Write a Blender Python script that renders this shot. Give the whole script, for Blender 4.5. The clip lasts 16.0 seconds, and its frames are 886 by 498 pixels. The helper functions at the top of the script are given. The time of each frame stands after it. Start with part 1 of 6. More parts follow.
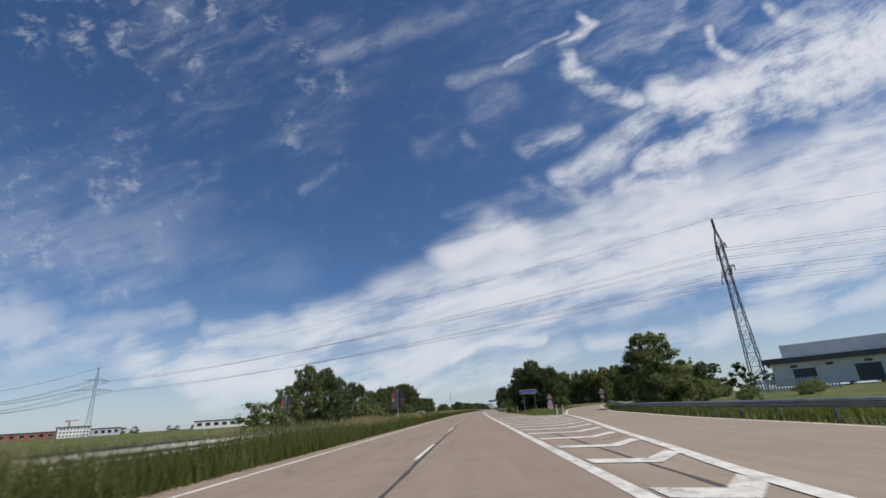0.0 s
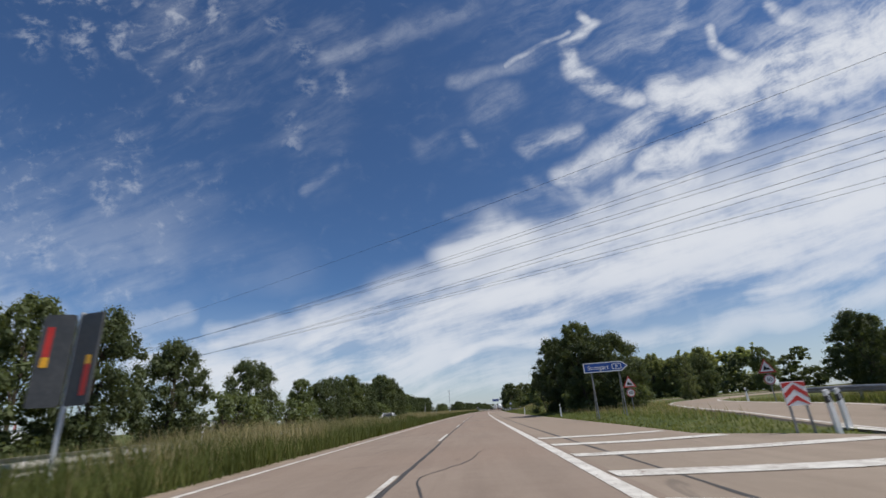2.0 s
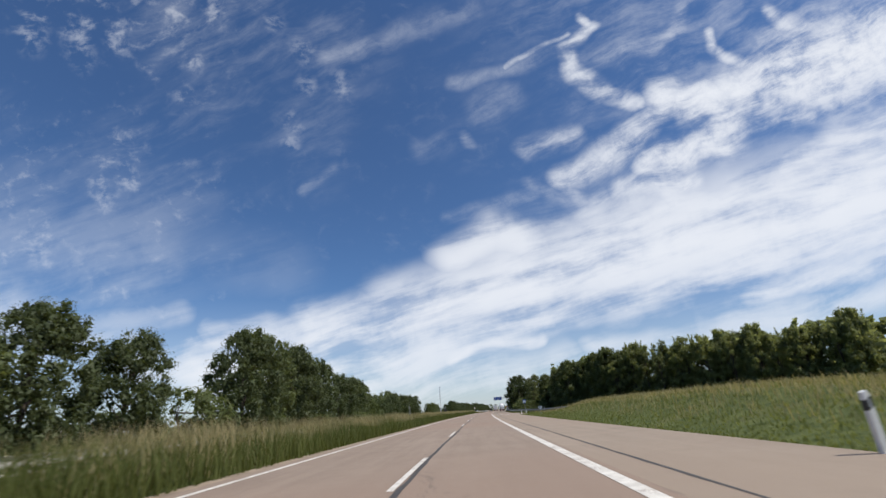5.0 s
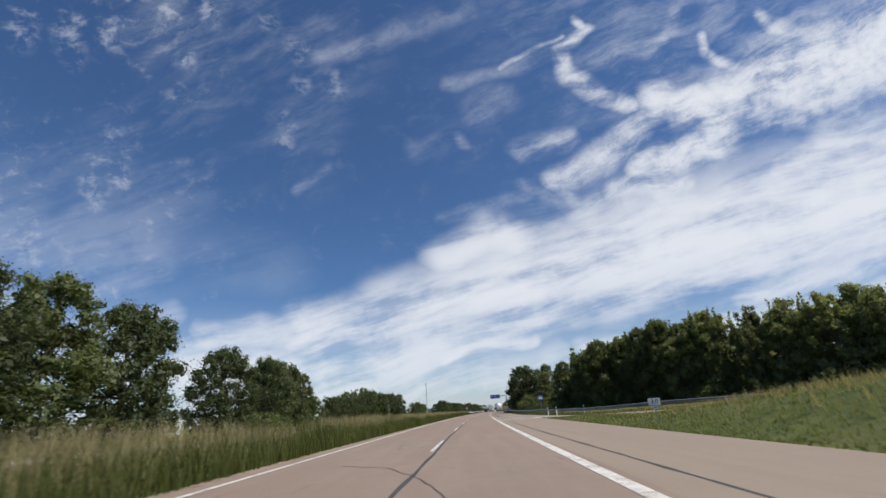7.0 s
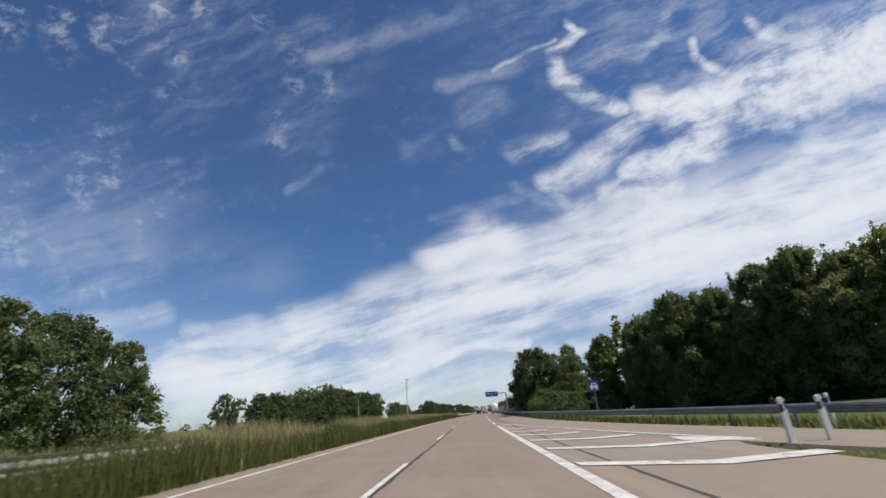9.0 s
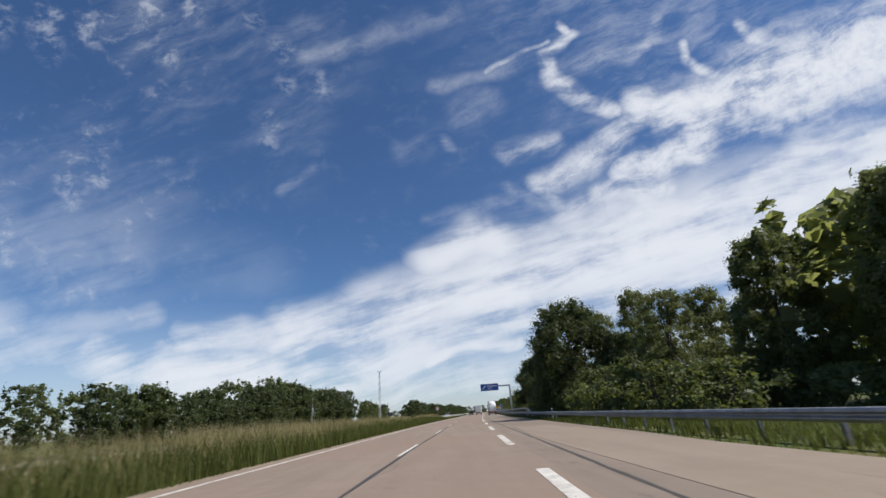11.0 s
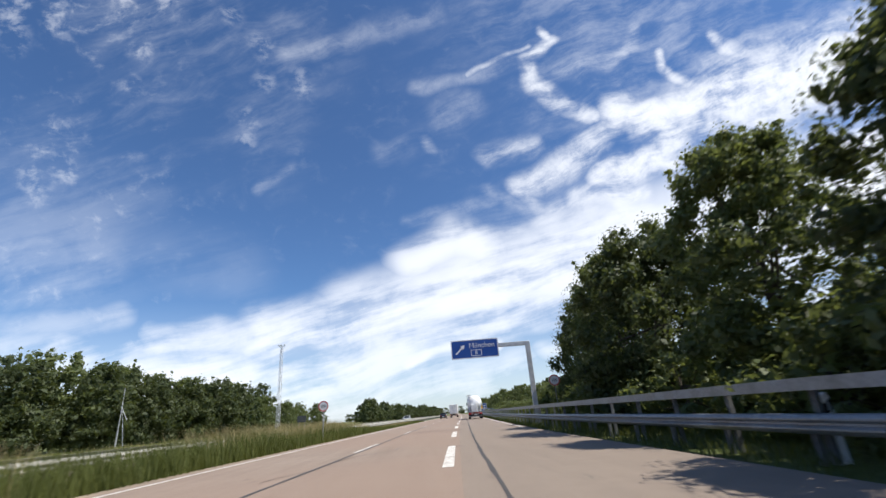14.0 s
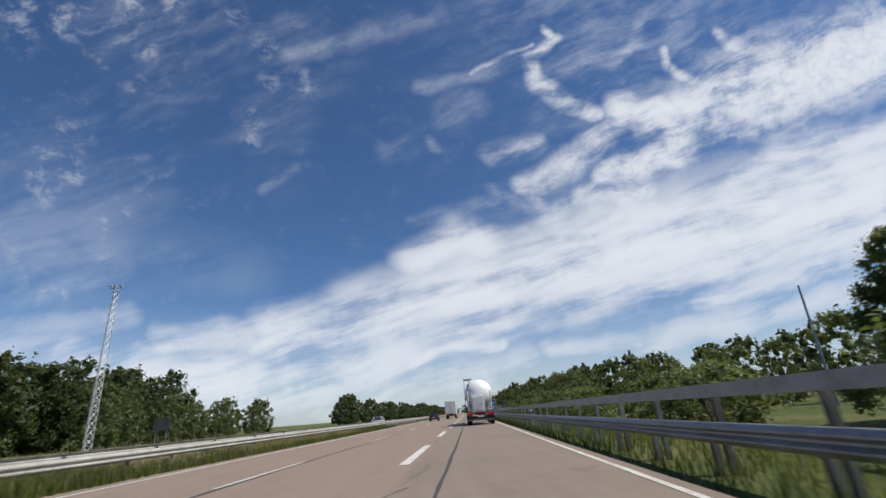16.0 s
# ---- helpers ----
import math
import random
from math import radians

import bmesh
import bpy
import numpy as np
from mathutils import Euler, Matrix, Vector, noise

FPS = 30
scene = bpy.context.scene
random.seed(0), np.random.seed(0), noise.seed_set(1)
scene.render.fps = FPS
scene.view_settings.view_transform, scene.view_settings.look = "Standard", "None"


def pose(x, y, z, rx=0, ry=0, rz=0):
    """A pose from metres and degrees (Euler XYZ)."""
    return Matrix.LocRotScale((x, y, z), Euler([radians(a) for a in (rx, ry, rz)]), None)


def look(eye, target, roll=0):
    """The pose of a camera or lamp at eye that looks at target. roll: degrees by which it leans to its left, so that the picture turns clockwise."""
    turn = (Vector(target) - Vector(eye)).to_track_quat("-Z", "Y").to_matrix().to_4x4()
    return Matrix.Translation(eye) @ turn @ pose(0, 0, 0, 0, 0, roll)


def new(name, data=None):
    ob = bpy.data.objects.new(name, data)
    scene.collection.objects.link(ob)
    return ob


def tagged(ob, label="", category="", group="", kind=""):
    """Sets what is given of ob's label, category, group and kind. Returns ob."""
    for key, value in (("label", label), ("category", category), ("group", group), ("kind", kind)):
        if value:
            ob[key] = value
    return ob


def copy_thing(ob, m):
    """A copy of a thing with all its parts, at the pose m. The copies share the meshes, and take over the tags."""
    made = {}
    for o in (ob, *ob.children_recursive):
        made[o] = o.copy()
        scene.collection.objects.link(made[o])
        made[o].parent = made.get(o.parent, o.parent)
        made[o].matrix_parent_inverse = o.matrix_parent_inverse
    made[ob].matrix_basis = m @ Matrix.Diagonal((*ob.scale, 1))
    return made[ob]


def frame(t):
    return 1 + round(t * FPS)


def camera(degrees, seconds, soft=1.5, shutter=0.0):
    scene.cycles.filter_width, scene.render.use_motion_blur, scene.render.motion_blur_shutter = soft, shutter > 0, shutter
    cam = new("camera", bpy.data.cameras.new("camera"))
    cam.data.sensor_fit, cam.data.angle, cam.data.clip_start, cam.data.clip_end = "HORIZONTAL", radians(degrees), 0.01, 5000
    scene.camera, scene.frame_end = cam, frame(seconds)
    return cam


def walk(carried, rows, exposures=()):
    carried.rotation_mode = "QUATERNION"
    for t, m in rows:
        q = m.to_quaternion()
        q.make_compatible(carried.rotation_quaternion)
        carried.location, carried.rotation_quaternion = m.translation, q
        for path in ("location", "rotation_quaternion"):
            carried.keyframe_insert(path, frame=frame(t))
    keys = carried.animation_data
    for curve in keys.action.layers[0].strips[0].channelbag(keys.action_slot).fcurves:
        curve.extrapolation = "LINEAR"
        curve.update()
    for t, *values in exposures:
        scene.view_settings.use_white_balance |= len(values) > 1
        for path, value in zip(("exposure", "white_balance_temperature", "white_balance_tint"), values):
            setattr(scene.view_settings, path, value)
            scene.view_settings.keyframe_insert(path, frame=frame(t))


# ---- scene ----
# ---------------------------------------------------------------- camera
cam = camera(90.0, 16.0, shutter=0.15)
PATH = [
    (0.00, pose(-0.000, 0.000, 1.12, 110.16, 3.67, 3.26)),
    (0.50, pose(0.128, 9.944, 1.12, 110.18, 3.94, 3.38)),
    (1.00, pose(0.253, 19.887, 1.12, 110.10, 4.10, 3.41)),
    (1.50, pose(0.373, 29.831, 1.12, 110.13, 4.02, 3.46)),
    (2.00, pose(0.478, 39.774, 1.12, 110.22, 3.79, 3.50)),
    (2.50, pose(0.564, 49.718, 1.12, 110.25, 3.65, 3.58)),
    (3.00, pose(0.640, 59.662, 1.12, 110.20, 3.69, 3.59)),
    (3.50, pose(0.722, 69.606, 1.12, 110.19, 3.65, 3.53)),
    (4.00, pose(0.822, 79.549, 1.12, 110.27, 3.46, 3.30)),
    (4.80, pose(1.039, 95.459, 1.12, 110.28, 3.42, 3.13)),
    (5.65, pose(1.292, 112.362, 1.12, 110.26, 3.44, 2.92)),
    (6.50, pose(1.676, 129.261, 1.12, 110.29, 3.41, 2.59)),
    (7.00, pose(1.932, 139.201, 1.12, 110.31, 3.42, 2.25)),
    (7.50, pose(2.240, 149.140, 1.12, 110.35, 3.39, 1.98)),
    (8.00, pose(2.593, 159.075, 1.12, 110.40, 3.44, 1.73)),
    (8.50, pose(2.989, 169.010, 1.12, 110.45, 3.46, 1.50)),
    (9.00, pose(3.425, 178.942, 1.12, 110.44, 3.48, 1.25)),
    (9.80, pose(4.218, 194.824, 1.12, 110.47, 3.57, 0.88)),
    (10.65, pose(5.167, 211.697, 1.12, 110.47, 3.69, 0.58)),
    (11.50, pose(6.281, 228.551, 1.12, 110.46, 3.84, 0.03)),
    (12.00, pose(6.985, 238.462, 1.12, 110.44, 3.73, -0.26)),
    (12.50, pose(7.747, 248.368, 1.12, 110.37, 3.76, -0.70)),
    (13.00, pose(8.592, 258.264, 1.12, 110.32, 3.98, -1.15)),
    (13.50, pose(9.536, 268.147, 1.12, 110.37, 4.13, -1.76)),
    (14.00, pose(10.581, 278.017, 1.12, 110.48, 4.17, -2.28)),
    (14.50, pose(11.693, 287.877, 1.12, 110.54, 4.18, -2.53)),
    (15.00, pose(12.806, 297.738, 1.12, 110.73, 4.04, -2.34)),
    (15.50, pose(13.872, 307.605, 1.12, 110.59, 4.05, -2.00)),
    (16.00, pose(14.886, 317.480, 1.12, 110.43, 4.17, -1.68)),
]
EXPOSURES = [(0.0, -0.03), (3.2, 0.02), (3.8, 0.2), (4.2, 0.27), (5.2, 0.17), (6.3, 0.1), (8.0, 0.12), (11.5, 0.14), (12.4, 0.25), (13.3, 0.5), (14.0, 0.56), (14.5, 0.46), (15.0, 0.50), (15.6, 0.30), (16.0, 0.08)]
walk(cam, PATH, EXPOSURES)

# ---------------------------------------------------------------- sky and sun
SUN_EL, SUN_AZ = 57.0, 108.0          # degrees; azimuth from +y towards +x
world = bpy.data.worlds.new("world")
scene.world = world
world.use_nodes = True


class Graph:
    """Short hand for node graphs."""

    def __init__(self, tree):
        self.t = tree
        self.t.nodes.clear()

    def node(self, kind, **values):
        n = self.t.nodes.new(kind)
        for k, v in values.items():
            n.inputs[k.replace("_", " ")].default_value = v
        return n

    def link(self, a, b):
        self.t.links.new(a, b)

    def put(self, n, i, v):
        if isinstance(v, (int, float, tuple, list)):
            n.inputs[i].default_value = v
        else:
            self.link(v, n.inputs[i])

    def math(self, op, a, b=0.0, c=0.0, clamp=False):
        n = self.t.nodes.new("ShaderNodeMath")
        n.operation, n.use_clamp = op, clamp
        for i, v in enumerate((a, b, c)):
            self.put(n, i, v)
        return n.outputs[0]

    def vmath(self, op, a, b=(0, 0, 0)):
        n = self.t.nodes.new("ShaderNodeVectorMath")
        n.operation = op
        self.put(n, 0, a)
        self.put(n, 1, b)
        return n.outputs["Value"] if op in ("DOT_PRODUCT", "DISTANCE") else n.outputs[0]

    def xyz(self, x, y, z=0.0):
        n = self.t.nodes.new("ShaderNodeCombineXYZ")
        for i, v in enumerate((x, y, z)):
            self.put(n, i, v)
        return n.outputs[0]

    def noise(self, vec, scale, detail=4.0, rough=0.55, warp=0.0):
        n = self.t.nodes.new("ShaderNodeTexNoise")
        self.put(n, "Vector", vec)
        n.inputs["Scale"].default_value, n.inputs["Detail"].default_value = scale, detail
        n.inputs["Roughness"].default_value, n.inputs["Distortion"].default_value = rough, warp
        return n.outputs["Fac"]

    def span(self, v, a, b, lo=0.0, hi=1.0, smooth=True):
        n = self.t.nodes.new("ShaderNodeMapRange")
        n.interpolation_type = "SMOOTHSTEP" if smooth else "LINEAR"
        n.clamp = not smooth
        self.put(n, 0, v)
        for i, q in zip((1, 2, 3, 4), (a, b, lo, hi)):
            n.inputs[i].default_value = q
        return n.outputs[0]

    def mix(self, f, a, b):
        n = self.t.nodes.new("ShaderNodeMix")
        n.data_type = "RGBA"
        self.put(n, 0, f)
        self.put(n, 6, a)
        self.put(n, 7, b)
        return n.outputs[2]


def build_sky():
    g = Graph(world.node_tree)
    co = g.node("ShaderNodeTexCoord").outputs["Generated"]
    sky = g.node("ShaderNodeTexSky")
    sky.sky_type, sky.sun_disc = "NISHITA", False
    sky.sun_elevation, sky.sun_rotation = radians(SUN_EL), radians(SUN_AZ)
    sky.air_density, sky.dust_density, sky.ozone_density = 1.0, 0.4, 2.5
    # sky coordinates: a to the right, b upward, about an axis 20 degrees above the road ahead
    m = pose(0, 0, 0, 110.16, 3.67, 3.26).to_3x3()
    rt, up, fw = tuple(m.col[0]), tuple(m.col[1]), tuple(-m.col[2])
    ahead = g.math("MAXIMUM", g.vmath("DOT_PRODUCT", co, fw), 0.12)
    a = g.math("DIVIDE", g.vmath("DOT_PRODUCT", co, rt), ahead)
    b = g.math("DIVIDE", g.vmath("DOT_PRODUCT", co, up), ahead)
    ab = g.xyz(a, b)

    def swirled(scale, size, rough, seed, detail):
        """The sky coordinates, bent so that no cloud edge is straight."""
        n = g.t.nodes.new("ShaderNodeTexNoise")
        g.put(n, "Vector", g.vmath("ADD", ab, seed))
        n.inputs["Scale"].default_value, n.inputs["Detail"].default_value, n.inputs["Roughness"].default_value = scale, detail, rough
        off = g.vmath("MULTIPLY", g.vmath("SUBTRACT", n.outputs["Color"], (0.5, 0.5, 0.5)), (size, size, 0.0))
        return g.vmath("ADD", ab, off)

    soft = swirled(4.0, 0.10, 0.55, (3.0, 1.0, 0.0), 3.0)
    curled = swirled(7.0, 0.07, 0.5, (7.3, 2.1, 0.0), 2.0)
    xy = g.t.nodes.new("ShaderNodeSeparateXYZ")
    g.link(soft, xy.inputs[0])
    wa, wb = xy.outputs[0], xy.outputs[1]

    def turned(x, y, turn):
        c, s = math.cos(radians(turn)), math.sin(radians(turn))
        return g.math("ADD", g.math("MULTIPLY", x, c), g.math("MULTIPLY", y, s)), g.math("SUBTRACT", g.math("MULTIPLY", y, c), g.math("MULTIPLY", x, s))

    def stroke(p, q, weight, where, spread):
        """One soft brush of cloud from p to q, each (a, b, half width)."""
        d = np.array(q[:2]) - np.array(p[:2])
        out = g.vmath("SUBTRACT", where, (p[0], p[1], 0.0))
        t = g.math("MINIMUM", g.math("MAXIMUM", g.vmath("DOT_PRODUCT", out, (*(d / max(1e-9, d @ d)), 0.0)), 0.0), 1.0)
        n = g.t.nodes.new("ShaderNodeVectorMath")
        n.operation = "SCALE"
        n.inputs[0].default_value = (d[0], d[1], 0.0)
        g.link(t, n.inputs["Scale"])
        return g.span(g.vmath("DISTANCE", out, n.outputs[0]), spread * 0.5 * (p[2] + q[2]), 0.0, 0.0, weight)

    def painted(rows, where, spread=2.0):
        out = None
        for weight, *pts in rows:
            for p, q in zip(pts, pts[1:]):
                v = stroke(p, q, weight, where, spread)
                out = v if out is None else g.math("MAXIMUM", out, v)
        return out

    BANKS = [
        (0.45, (-0.72, -0.222, 0.008), (-0.515, -0.207, 0.016)),
        (0.70, (-0.515, -0.207, 0.018), (-0.286, -0.195, 0.028)),
        (1.00, (-0.286, -0.195, 0.031), (-0.082, -0.154, 0.046), (0.148, -0.082, 0.066), (0.378, -0.018, 0.074), (0.658, 0.040, 0.084), (1.500, 0.269, 0.092)),
        (0.75, (-0.681, -0.254, 0.028), (-0.337, -0.269, 0.038), (0.020, -0.210, 0.031), (0.276, -0.133, 0.028), (0.531, -0.075, 0.033), (1.500, 0.160, 0.036)),
        (0.85, (0.020, -0.018, 0.023), (0.110, 0.029, 0.031), (0.224, 0.001, 0.031)),
        (0.85, (0.390, 0.050, 0.015), (0.531, 0.101, 0.026), (0.684, 0.122, 0.031), (1.500, 0.339, 0.046)),
        (0.75, (0.786, 0.195, 0.013), (0.888, 0.241, 0.028), (1.500, 0.403, 0.038)),
    ]
    LOW = [
        (0.50, (-0.554, -0.320, 0.038), (-0.107, -0.318, 0.036), (0.276, -0.267, 0.028)),
        (0.45, (0.020, -0.249, 0.008), (0.110, -0.223, 0.010), (0.224, -0.200, 0.008)),
        (0.42, (0.339, -0.231, 0.018), (0.594, -0.193, 0.018), (1.500, 0.004, 0.028)),
        (0.50, (0.696, -0.116, 0.011), (0.837, -0.078, 0.013), (1.500, 0.097, 0.020)),
        (0.30, (-1.000, -0.165, 0.077), (-0.911, -0.222, 0.046), (-0.719, -0.218, 0.023)),
        (0.20, (-0.809, -0.177, 0.020), (-0.579, -0.147, 0.013)),
        (0.08, (-1.000, 0.027, 0.115), (-0.681, 0.001, 0.077)),
        (0.04, (-0.617, 0.001, 0.043), (-0.362, -0.050, 0.051)),
    ]
    UPPER = [
        (0.85, (0.492, 0.348, 0.018), (0.569, 0.333, 0.026), (0.645, 0.297, 0.031), (0.633, 0.254, 0.026), (0.467, 0.193, 0.013)),
        (0.95, (0.531, 0.343, 0.015), (0.658, 0.365, 0.026), (0.786, 0.407, 0.048), (0.875, 0.425, 0.064), (1.500, 0.658, 0.059)),
        (0.60, (0.645, 0.320, 0.018), (0.786, 0.339, 0.026), (0.913, 0.381, 0.023)),
        (0.40, (0.645, 0.269, 0.011), (0.837, 0.312, 0.009)),
        (0.60, (0.276, 0.176, 0.011), (0.378, 0.218, 0.023), (0.448, 0.267, 0.020), (0.505, 0.320, 0.011)),
        (0.30, (0.186, 0.233, 0.015), (0.288, 0.256, 0.015)),
        (0.45, (0.403, 0.142, 0.015), (0.569, 0.157, 0.018)),
    ]
    WISPS = [
        (0.95, (0.304, 0.534, 0.006), (0.327, 0.509, 0.009), (0.283, 0.455, 0.014), (0.296, 0.409, 0.019), (0.352, 0.365, 0.017), (0.441, 0.330, 0.010)),
        (0.70, (0.605, 0.505, 0.008), (0.610, 0.467, 0.010), (0.658, 0.435, 0.011), (0.703, 0.420, 0.015)),
        (0.70, (0.735, 0.543, 0.009), (0.767, 0.514, 0.013), (0.901, 0.483, 0.018)),
        (0.26, (0.537, 0.562, 0.013), (0.524, 0.511, 0.014), (0.486, 0.467, 0.018), (0.378, 0.435, 0.018)),
        (0.38, (0.148, 0.416, 0.005), (0.276, 0.492, 0.005)),
        (0.16, (0.020, 0.384, 0.010), (0.173, 0.412, 0.013), (0.276, 0.454, 0.013)),
    ]
    HOOKS = [
        (0.36, (-0.267, 0.432, 0.008), (-0.133, 0.473, 0.011), (0.059, 0.556, 0.013)),
        (0.80, (0.282, 0.152, 0.008), (0.314, 0.110, 0.010), (0.360, 0.125, 0.008)),
        (0.60, (0.301, 0.088, 0.008), (0.441, 0.108, 0.009)),
        (0.40, (0.199, 0.148, 0.010), (0.282, 0.120, 0.010)),
        (0.35, (0.020, 0.069, 0.008), (0.148, 0.107, 0.009), (0.250, 0.142, 0.010)),
        (0.50, (0.205, 0.050, 0.008), (0.288, 0.059, 0.008)),
        (0.40, (0.099, 0.325, 0.018), (0.135, 0.346, 0.020)),
        (0.50, (0.052, 0.263, 0.006), (0.069, 0.241, 0.009)),
        (0.25, (-0.056, 0.224, 0.013), (0.008, 0.244, 0.011)),
        (0.30, (-0.311, 0.126, 0.006), (-0.267, 0.167, 0.008), (-0.247, 0.195, 0.006)),
    ]
    SPOTS = [(-0.617, 0.527, 0.018), (-0.560, 0.420, 0.013), (-0.585, 0.346, 0.010), (-0.522, 0.547, 0.018), (-0.815, 0.445, 0.015), (-0.739, 0.476, 0.015), (-0.834, 0.489, 0.018), (-0.375, 0.509, 0.013), (-0.318, 0.441, 0.013), (-0.235, 0.374, 0.015), (-0.343, 0.288, 0.011), (-0.318, 0.371, 0.011), (-0.719, 0.170, 0.015), (-0.917, 0.011, 0.020), (-0.770, 0.129, 0.015), (-0.349, 0.244, 0.011), (-0.936, 0.486, 0.020)]
    # fibres drawn out along the wind; they eat into the edges of the painted shapes
    calm = g.t.nodes.new("ShaderNodeSeparateXYZ")
    g.link(swirled(2.2, 0.09, 0.5, (1.0, 4.0, 0.0), 2.0), calm.inputs[0])
    p, q = turned(calm.outputs[0], calm.outputs[1], 17)
    fibre = g.noise(g.xyz(g.math("MULTIPLY", p, 1.0), g.math("MULTIPLY", q, 6.5)), 2.2, 9.0, 0.60)
    cc = g.t.nodes.new("ShaderNodeSeparateXYZ")
    g.link(curled, cc.inputs[0])
    p2, q2 = turned(cc.outputs[0], cc.outputs[1], 25)
    strands = g.noise(g.xyz(g.math("MULTIPLY", p2, 1.5), g.math("MULTIPLY", q2, 6.5), 4.0), 3.6, 8.0, 0.64)
    puff = g.noise(g.xyz(wa, wb, 3.0), 7.5, 8.0, 0.62)
    tex = g.math("ADD", g.math("MULTIPLY", fibre, 0.72), g.math("MULTIPLY", puff, 0.28))
    tex2 = g.math("ADD", g.math("MULTIPLY", strands, 0.62), g.math("MULTIPLY", puff, 0.38))

    shape = g.math("ADD", painted(BANKS, soft, 2.5), painted(LOW, soft, 2.6))
    thick = g.math("MULTIPLY", g.math("MULTIPLY", shape, 0.95), g.span(tex, 0.36, 0.58, 0.22, 1.45))
    fine = g.math("MAXIMUM", painted(UPPER, curled, 2.5), g.math("MAXIMUM", g.math("MULTIPLY", painted(WISPS, curled, 2.0), 0.66), g.math("MULTIPLY", painted(HOOKS, curled, 3.2), 0.23)))
    split = g.noise(g.vmath("ADD", curled, (2.0, 9.0, 1.0)), 26.0, 6.0, 0.7)
    thin = g.math("MULTIPLY", g.math("MULTIPLY", fine, g.span(tex2, 0.37, 0.60, 0.12, 1.40)), g.span(split, 0.34, 0.60, 0.62, 1.10))
    spots = painted([(0.17, (x, y, r), (x + 0.4 * r, y - 0.8 * r, r)) for x, y, r in SPOTS], curled, 3.0)
    # rippled flecks over the left and upper sky, and a faint veil
    cells = g.noise(g.xyz(g.math("MULTIPLY", wa, 1.0), g.math("MULTIPLY", wb, 1.35), 9.0), 24.0, 5.0, 0.62)
    region = g.math("ADD", g.math("MULTIPLY", g.span(a, -0.30, -0.75), 1.0), 0.22)
    flecks = g.math("MULTIPLY", g.math("MULTIPLY", g.span(cells, 0.50, 0.80), g.span(puff, 0.40, 0.62)), g.math("MULTIPLY", region, 0.16))
    patches = g.span(g.noise(g.vmath("ADD", ab, (3.1, 0.4, 5.0)), 1.8, 3.0), 0.42, 0.68)
    veil = g.math("MULTIPLY", g.math("MULTIPLY", g.span(tex2, 0.42, 0.74), g.math("ADD", patches, g.span(a, 0.0, 0.8))), 0.13)
    dens = g.math("ADD", g.math("ADD", thick, thin), g.math("ADD", g.math("MULTIPLY", spots, g.span(cells, 0.42, 0.66, 0.0, 1.0)), g.math("ADD", flecks, veil)))
    dens = g.math("SUBTRACT", 1.0, g.math("EXPONENT", g.math("MULTIPLY", dens, -1.75)))
    height = g.vmath("DOT_PRODUCT", co, (0, 0, 1))
    haze = g.span(height, -0.02, 0.28, 0.42, 0.0)
    dens = g.math("MAXIMUM", dens, haze)
    base = g.vmath("MULTIPLY", sky.outputs[0], (0.50, 0.67, 0.87))
    colour = g.mix(dens, base, (7.5, 7.75, 8.25, 1.0))
    bg = g.node("ShaderNodeBackground", Strength=0.10)
    g.link(colour, bg.inputs["Color"])
    g.link(bg.outputs[0], g.node("ShaderNodeOutputWorld").inputs[0])


build_sky()
sun_data = bpy.data.lights.new("sun", "SUN")
sun_data.energy, sun_data.angle, sun_data.color = 4.3, radians(0.53), (1.0, 0.95, 0.87)
sun = new("sun", sun_data)
_az, _el = radians(SUN_AZ), radians(SUN_EL)
SUN_WAY = Vector((math.sin(_az) * math.cos(_el), math.cos(_az) * math.cos(_el), math.sin(_el)))
sun.matrix_world = look(SUN_WAY * 300, (0, 0, 0))


# ---------------------------------------------------------------- materials
def material(name):
    m = bpy.data.materials.new(name)
    m.use_nodes = True
    g = Graph(m.node_tree)
    out = g.node("ShaderNodeOutputMaterial")
    return m, g, out


def surface(name, low, high, rough=0.6, metal=0.0, grain=3.0, fine=40.0, bump=0.15, spread=0.35, per_object=0.0, spec=0.5):
    """A painted, metal, soil or plastic surface with variation at two scales and slight relief."""
    m, g, out = material(name)
    pos = g.node("ShaderNodeNewGeometry").outputs["Position"]
    big = g.noise(pos, grain, 5.0, 0.6)
    small = g.noise(pos, fine, 3.0, 0.6)
    f = g.math("ADD", g.math("MULTIPLY", big, 1.0 - spread), g.math("MULTIPLY", small, spread))
    f = g.span(f, 0.34, 0.66)
    if per_object:
        rnd = g.node("ShaderNodeObjectInfo").outputs["Random"]
        f = g.math("ADD", g.math("MULTIPLY", f, 1.0 - per_object), g.math("MULTIPLY", rnd, per_object))
    b = g.node("ShaderNodeBsdfPrincipled")
    g.link(g.mix(f, (*low, 1), (*high, 1)), b.inputs["Base Color"])
    b.inputs["Metallic"].default_value = metal
    b.inputs["Specular IOR Level"].default_value = spec
    g.link(g.span(big, 0.3, 0.7, max(0.03, rough - 0.1), min(1, rough + 0.1)), b.inputs["Roughness"])
    if bump:
        bn = g.node("ShaderNodeBump", Strength=bump, Distance=0.01)
        g.link(small, bn.inputs["Height"])
        g.link(bn.outputs[0], b.inputs["Normal"])
    g.link(b.outputs[0], out.inputs[0])
    return m


